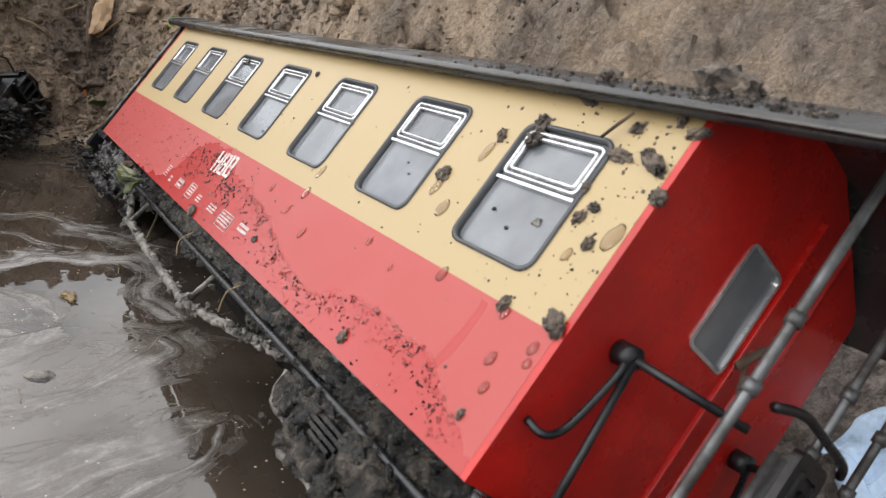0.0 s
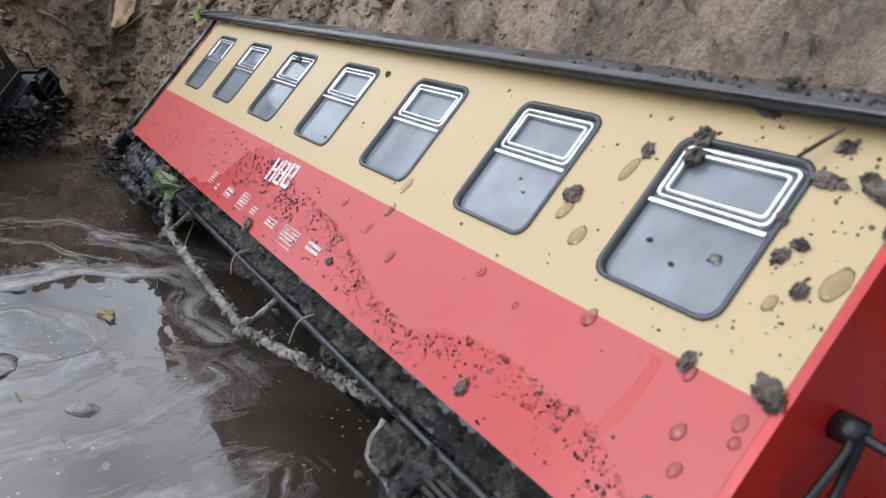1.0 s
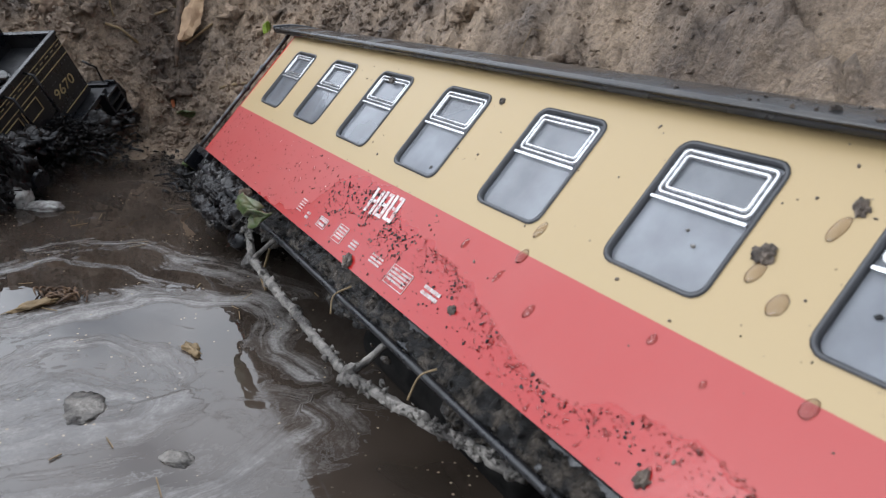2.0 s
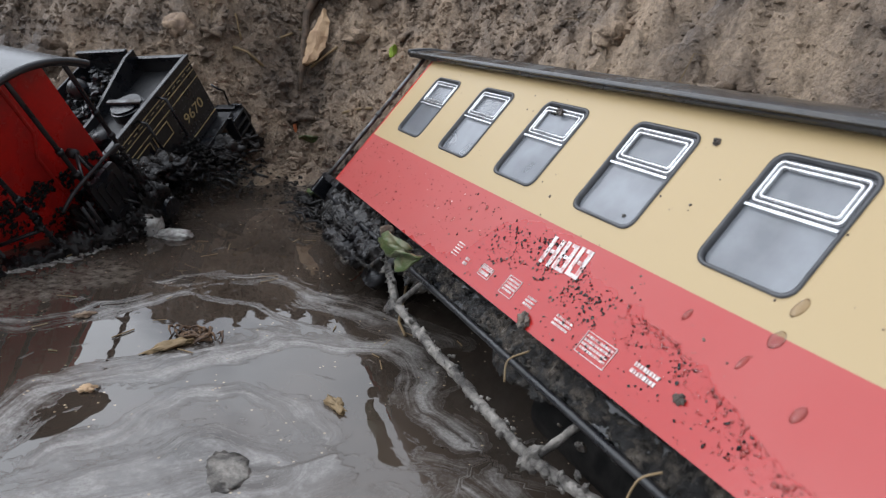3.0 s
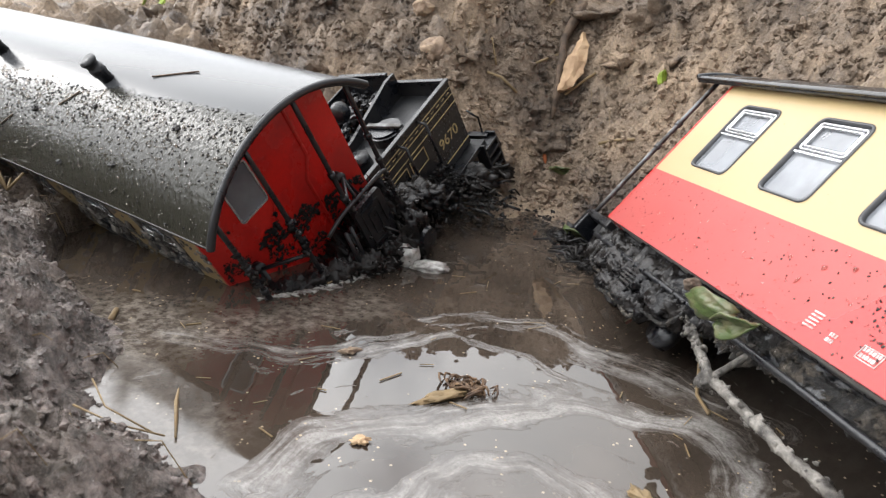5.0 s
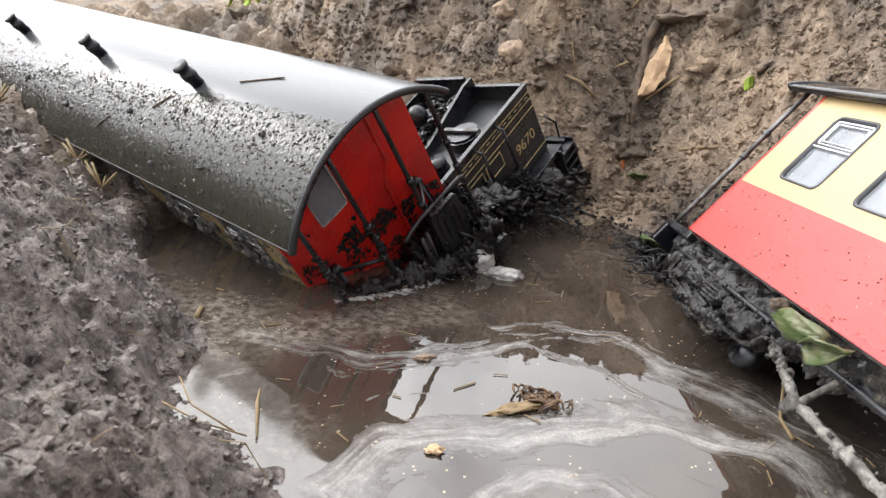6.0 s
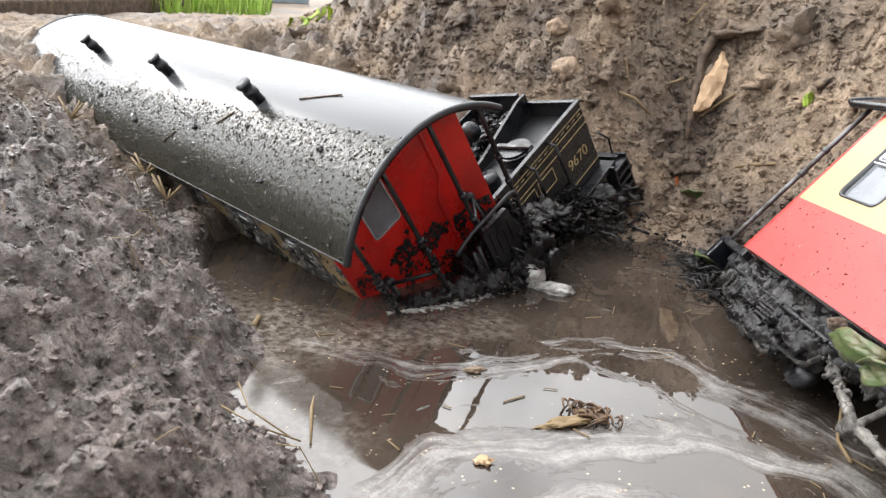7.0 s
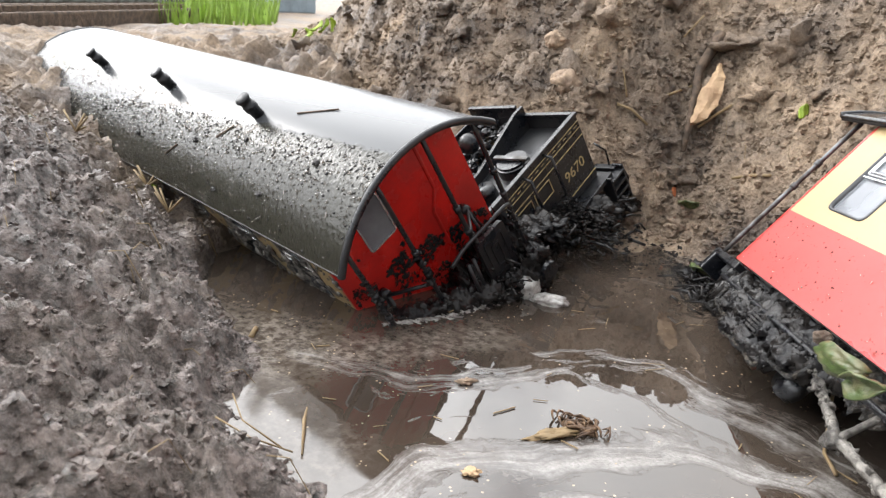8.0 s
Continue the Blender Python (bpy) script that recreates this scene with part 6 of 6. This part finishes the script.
def leaf(name, c, along, across, length, width, curl, mat, label):
    """A leaf blade with a midrib crease, curled across."""
    bm = bmesh.new()
    al, ac = Vector(along).normalized(), Vector(across).normalized()
    nrm = al.cross(ac).normalized()
    grid = []
    for i in range(11):
        t = i / 10
        w = width * math.sin(math.pi * min(1, 0.06 + t * 0.92)) ** 0.75
        row = []
        for k in range(-4, 5):
            u = k / 4
            row.append(bm.verts.new(Vector(c) + al * (length * (t - 0.5)) + ac * (w * u) + nrm * (curl * (u * u) + 0.12 * length * math.sin(t * 3.1) + 0.0012 * math.sin(k * 2 + i))))
        grid.append(row)
    for a, b in zip(grid, grid[1:]):
        for k in range(8):
            bm.faces.new((a[k], a[k + 1], b[k + 1], b[k]))
    ob = part(name, bm, mat, None, "", True)
    sol = ob.modifiers.new("thick", "SOLIDIFY")
    sol.thickness = 0.0006
    return tagged(ob, label, "leaf")


leaf("leaf", toward(VIEW, (-0.323, 0.892, 0.115)) + front * 0.006, (0.1, 0.1, 1), (1, 0.2, 0), 0.012, 0.004, 0.002, FRESH, "small yellow-green leaf on the bank")
leaf("leaf", toward(VIEW, (-0.398, 0.874, 0.024)) + front * 0.006, (1, 0.3, 0.1), (0.2, -0.6, 0.7), 0.018, 0.007, 0.002, LEAF, "small green leaf at the foot of the bank")
stone("brick_crumb", toward(VIEW, (-0.413, 0.872, 0.029)) + front * 0.003, (0.002, 0.002, 0.007), 3, BRICK, "orange crumb of brick", "brick crumb")

# green leaves caught on the leaning coach's underframe
lp = POSE_A @ Vector((-0.112, -0.066, -0.1195))
ax, az, ay = (POSE_A.to_3x3() @ Vector(v) for v in ((1, 0, 0.12), (0, -0.25, 1), (0, -1, 0)))
leaf("leaf", lp, ax, az * 0.7 + ay * 0.5, 0.036, 0.0072, -0.003, LEAF, "mottled green leaf caught on the coach underframe")
leaf("leaf", POSE_A @ Vector((-0.090, -0.064, -0.1175)), ax + az * 0.2, az * 0.6 + ay * 0.6, 0.024, 0.0060, 0.005, LEAF, "curled green leaf caught on the coach underframe")
leaf("leaf", (-0.330, 0.742, 0.012), (1, 0.1, -0.1), (0.1, -0.7, 0.6), 0.030, 0.009, 0.003, LEAF, "wet green leaf at the water's edge")
stone("mud_ball", POSE_A @ Vector((-0.140, -0.061, -0.116)), (0.0040, 0.0036, 0.0034), 12, BARK, "brown crumbly lump on the coach underframe", "mud")
sprig("stalk", [(-0.222, 0.612, 0.020), (-0.218, 0.590, 0.008), (-0.213, 0.560, 0.001), (-0.205, 0.545, 0.001)], 0.0009, STRAW, "thin brown stalk hanging into the water", "straw")
sprig("stalk", [POSE_A @ v for v in curved(((0.020, -0.056, -0.116), (0.016, -0.058, -0.124), (0.020, -0.056, -0.131)), 6)], 0.0004, STRAW, "dry grass blade wound round the pipe", "straw")
sprig("stalk", [POSE_A @ v for v in curved(((0.100, -0.056, -0.118), (0.0965, -0.0575, -0.124), (0.096, -0.055, -0.133)), 6)], 0.0004, STRAW, "dry grass blade wound round the pipe", "straw")

# ---- floating and stranded debris ----
def flake(name, c, size, seed, mat, label, cat="debris", rough=0.8):
    bm = bmesh.new()
    lump(bm, c, size, seed, rough if cat == "debris" else 0.30, 1.6, 4, pose(0, 0, 0, 0, 0, seed * 47))
    return tagged(part(name, bm, mat, None, "", True), label, cat)


flake("bark_curl", (-0.313, 0.487, 0.0008), (0.012, 0.0035, 0.0016), 1.2, STRAW, "curled brown bark floating on the scum")
q = np.random.default_rng(65)
bm = bmesh.new()
lump(bm, (-0.308, 0.501, -0.0004), (0.009, 0.006, 0.0020), 2.4, 0.4, 1.8, 3)
for k in range(34):
    a, rad = q.uniform(0, 6.28), q.uniform(0.003, 0.011)
    cx, cy, h = -0.308 + q.normal(0, 0.0035), 0.500 + q.normal(0, 0.0028), q.uniform(0.0008, 0.0045)
    arc = [(cx + rad * math.cos(a + u), cy + 0.7 * rad * math.sin(a + u), 0.0004 + h * math.sin(u * 2.0)) for u in (0, 0.35, 0.7, 1.05, 1.4)]
    tube(bm, arc, [0.0002, 0.0006, 0.0007, 0.0006, 0.0002], 5)
tagged(part("bark_tangle", bm, PEEL, None, "", True), "curled tangle of brown bark fibres floating on the scum", "bark", kind="stuff")
flake("wood_bit", (-0.217, 0.466, 0.001), (0.0065, 0.0030, 0.0016), 3.1, STRAW, "pale wood bit floating on the water")
flake("wood_bit", (-0.3241, 0.4362, 0.001), (0.0036, 0.0026, 0.0012), 4.7, CHIP, "orange wood bit floating on the water")
flake("wood_bit", (-0.372, 0.497, 0.001), (0.0045, 0.0024, 0.0012), 5.1, STONE, "pale bit floating on the scum")
flake("mud_lump", (-0.240, 0.408, -0.0002), (0.013, 0.009, 0.0016), 6.3, MUD_GREY, "grey mud lump standing out of the water", "mud")
flake("mud_lump", (-0.187, 0.384, 0.0), (0.007, 0.005, 0.0013), 7.3, MUD_GREY, "grey mud lump standing out of the water", "mud")
flake("foam_lump", (-0.396, 0.624, 0.001), (0.013, 0.008, 0.0045), 8.2, FOAM_BAG, "grey foam against the sunk coach", "foam")
flake("foam_lump", (-0.412, 0.622, 0.006), (0.008, 0.006, 0.009), 9.2, FOAM_BAG, "grey foam against the sunk coach", "foam")
sprig("straw_stalk", [(-0.409, 0.421, 0.003), (-0.401, 0.412, 0.004), (-0.385, 0.3966, 0.001)], [0.0004, 0.0009, 0.0005], STRAW, "yellow straw stalk in the shallow water", "straw")
sprig("straw_stalk", [(-0.434, 0.398, 0.010), (-0.418, 0.391, 0.006), (-0.394, 0.393, 0.002)], 0.0004, STRAW, "bent straw stalk on the shore", "straw")
sprig("straw_stalk", [(-0.4205, 0.379, 0.012), (-0.405, 0.385, 0.006), (-0.388, 0.394, 0.002)], 0.0004, STRAW, "bent straw stalk on the shore", "straw")
sprig("straw_stalk", [(-0.497, 0.461, 0.001), (-0.490, 0.452, 0.001)], 0.0016, STRAW, "yellow straw floating in the scum", "straw")
for i, (x, y) in enumerate(((-0.69, 0.512), (-0.655, 0.507), (-0.80, 0.515))):
    for k in range(6):
        a = random.uniform(0, 3.1)
        z = float(ground_z(x, y)[0])
        sprig("straw_stalk", [(x, y, z + 0.002), (x + 0.018 * math.cos(a), y + 0.012 * math.sin(a) - 0.004, z + random.uniform(0.004, 0.018))], 0.0009, STRAW, "dry grass stalk beside the sunk coach", "straw")
leaf("leaf", (-0.860, 0.512, float(ground_z(-0.860, 0.512)[0]) + 0.006), (1, 0, 0.2), (0, -0.8, 0.5), 0.035, 0.010, 0.003, LEAF, "yellowed leaf beside the sunk coach")
flake("twig_bit", (-0.700, 0.520, float(ground_z(-0.70, 0.52)[0]) + 0.004), (0.006, 0.004, 0.004), 3.3, FRESH, "yellow petal on the shore")

# ---- garden beyond ----
def build_track():
    t = new("model_track")
    a, b = Vector((-1.25, 0.515, 0.136)), Vector((-1.66, 1.170, 0.136))
    d = (b - a).normalized()
    s = Vector((-d.y, d.x, 0))
    turn = math.degrees(math.atan2(d.y, d.x))
    sl = bmesh.new()
    box(sl, (0, 0, 0), (0.014, 0.090, 0.008), 0.001)
    first = part("sleeper", sl, BARK, t)
    count = int((b - a).length / 0.030)
    for i in range(count):
        o = first if i == 0 else new("sleeper", first.data)
        o.parent = t
        o.matrix_local = Matrix.Translation(a + d * (0.030 * i)) @ pose(0, 0, 0, 0, 0, turn)
    bm = bmesh.new()
    box(bm, (0, 0, 0), ((b - a).length, 0.11, 0.07), 0.004, Matrix.Translation((a + b) / 2 - Vector((0, 0, 0.039))) @ pose(0, 0, 0, 0, 0, turn))
    part("track_bed", bm, BARK, t, "dark timber track bed")
    for k in (-0.0225, 0.0225):
        bm = bmesh.new()
        tube(bm, [a + s * k + Vector((0, 0, 0.010)), b + s * k + Vector((0, 0, 0.010))], 0.0035, 6)
        part("rail", bm, STEEL, t, "weathered rail")
    return tagged(t, "model railway track on brown sleepers", "model track")


build_track()
q = np.random.default_rng(71)
bm = bmesh.new()
for i in range(9000):
    x, y = q.uniform(-2.6, -1.48), q.uniform(0.95, 2.2)
    slope = (y - 0.216) / (-0.18 - x)
    if not 0.61 < slope < 0.83:
        continue
    z = float(ground_z(x, y)[0])
    h, a = q.uniform(0.025, 0.060), q.uniform(0, 6.28)
    w = 0.0035
    v = [bm.verts.new(p) for p in ((x - w * math.cos(a), y - w * math.sin(a), z - 0.005), (x + w * math.cos(a), y + w * math.sin(a), z - 0.005), (x + q.uniform(-0.015, 0.015), y + q.uniform(-0.015, 0.015), z + h))]
    bm.faces.new(v)
tagged(part("grass", bm, GRASS, None), "bright green grass beyond the soil", "grass", kind="stuff")
for i, (x, y) in enumerate(((-0.985, 0.93), (-0.90, 0.90), (-0.93, 0.99))):
    for k in range(4):
        z = float(ground_z(x, y)[0])
        leaf("leaf", (x + random.uniform(-0.02, 0.02), y + random.uniform(-0.02, 0.02), z + 0.012), (random.uniform(-1, 1), random.uniform(-1, 1), 0.6), (1, -0.4, 0.3), 0.022, 0.007, 0.002, FRESH, "small weed leaf on the soil")

for name, p0, p1, mat, label, cat in (("garden_board", (-2.30, 1.57), (-2.30, 1.86), BRICK, "orange-brown garden board behind the grass", "board"), ("plastic_tub", (-2.20, 1.80), (-2.20, 1.98), TUB, "pale blue-grey tub behind the grass", "tub")):
    bm = bmesh.new()
    z0 = float(ground_z((p0[0] + p1[0]) / 2, (p0[1] + p1[1]) / 2)[0])
    box(bm, ((p0[0] + p1[0]) / 2, (p0[1] + p1[1]) / 2, z0 + 0.10), (0.03 if name == "garden_board" else 0.2, abs(p1[1] - p0[1]), 0.2), 0.006)
    tagged(part(name, bm, mat, None), label, cat)


# a crumpled piece of pale blue film on the mud behind the leaning coach
def crumpled_film(cx, cy, half):
    bm = bmesh.new()
    n = 18
    grid = []
    for i in range(n + 1):
        row = []
        for j in range(n + 1):
            u, v = 2 * i / n - 1, 2 * j / n - 1
            k = 1 + 0.22 * noise.noise(Vector((u * 2, v * 2, 3.1)))
            x, y = cx + half * u * k, cy + half * 0.8 * v * k
            z = float(ground_z(np.array([x]), np.array([y]))[0]) + 0.006 + 0.004 * noise.noise(Vector((u * 3, v * 3, 7.7))) + 0.0015 * noise.noise(Vector((u * 9, v * 9, 1.2)))
            row.append(bm.verts.new((x, y, z)))
        grid.append(row)
    for a, b in zip(grid, grid[1:]):
        for j in range(n):
            bm.faces.new((a[j], b[j], b[j + 1], a[j + 1]))
    ob = part("plastic_film", bm, BAG, None, "", True)
    thick = ob.modifiers.new("thickness", "SOLIDIFY")
    thick.thickness = 0.0008
    return tagged(ob, "crumpled pale blue plastic film on the mud", "plastic film")


crumpled_film(0.186, 0.341, 0.020)
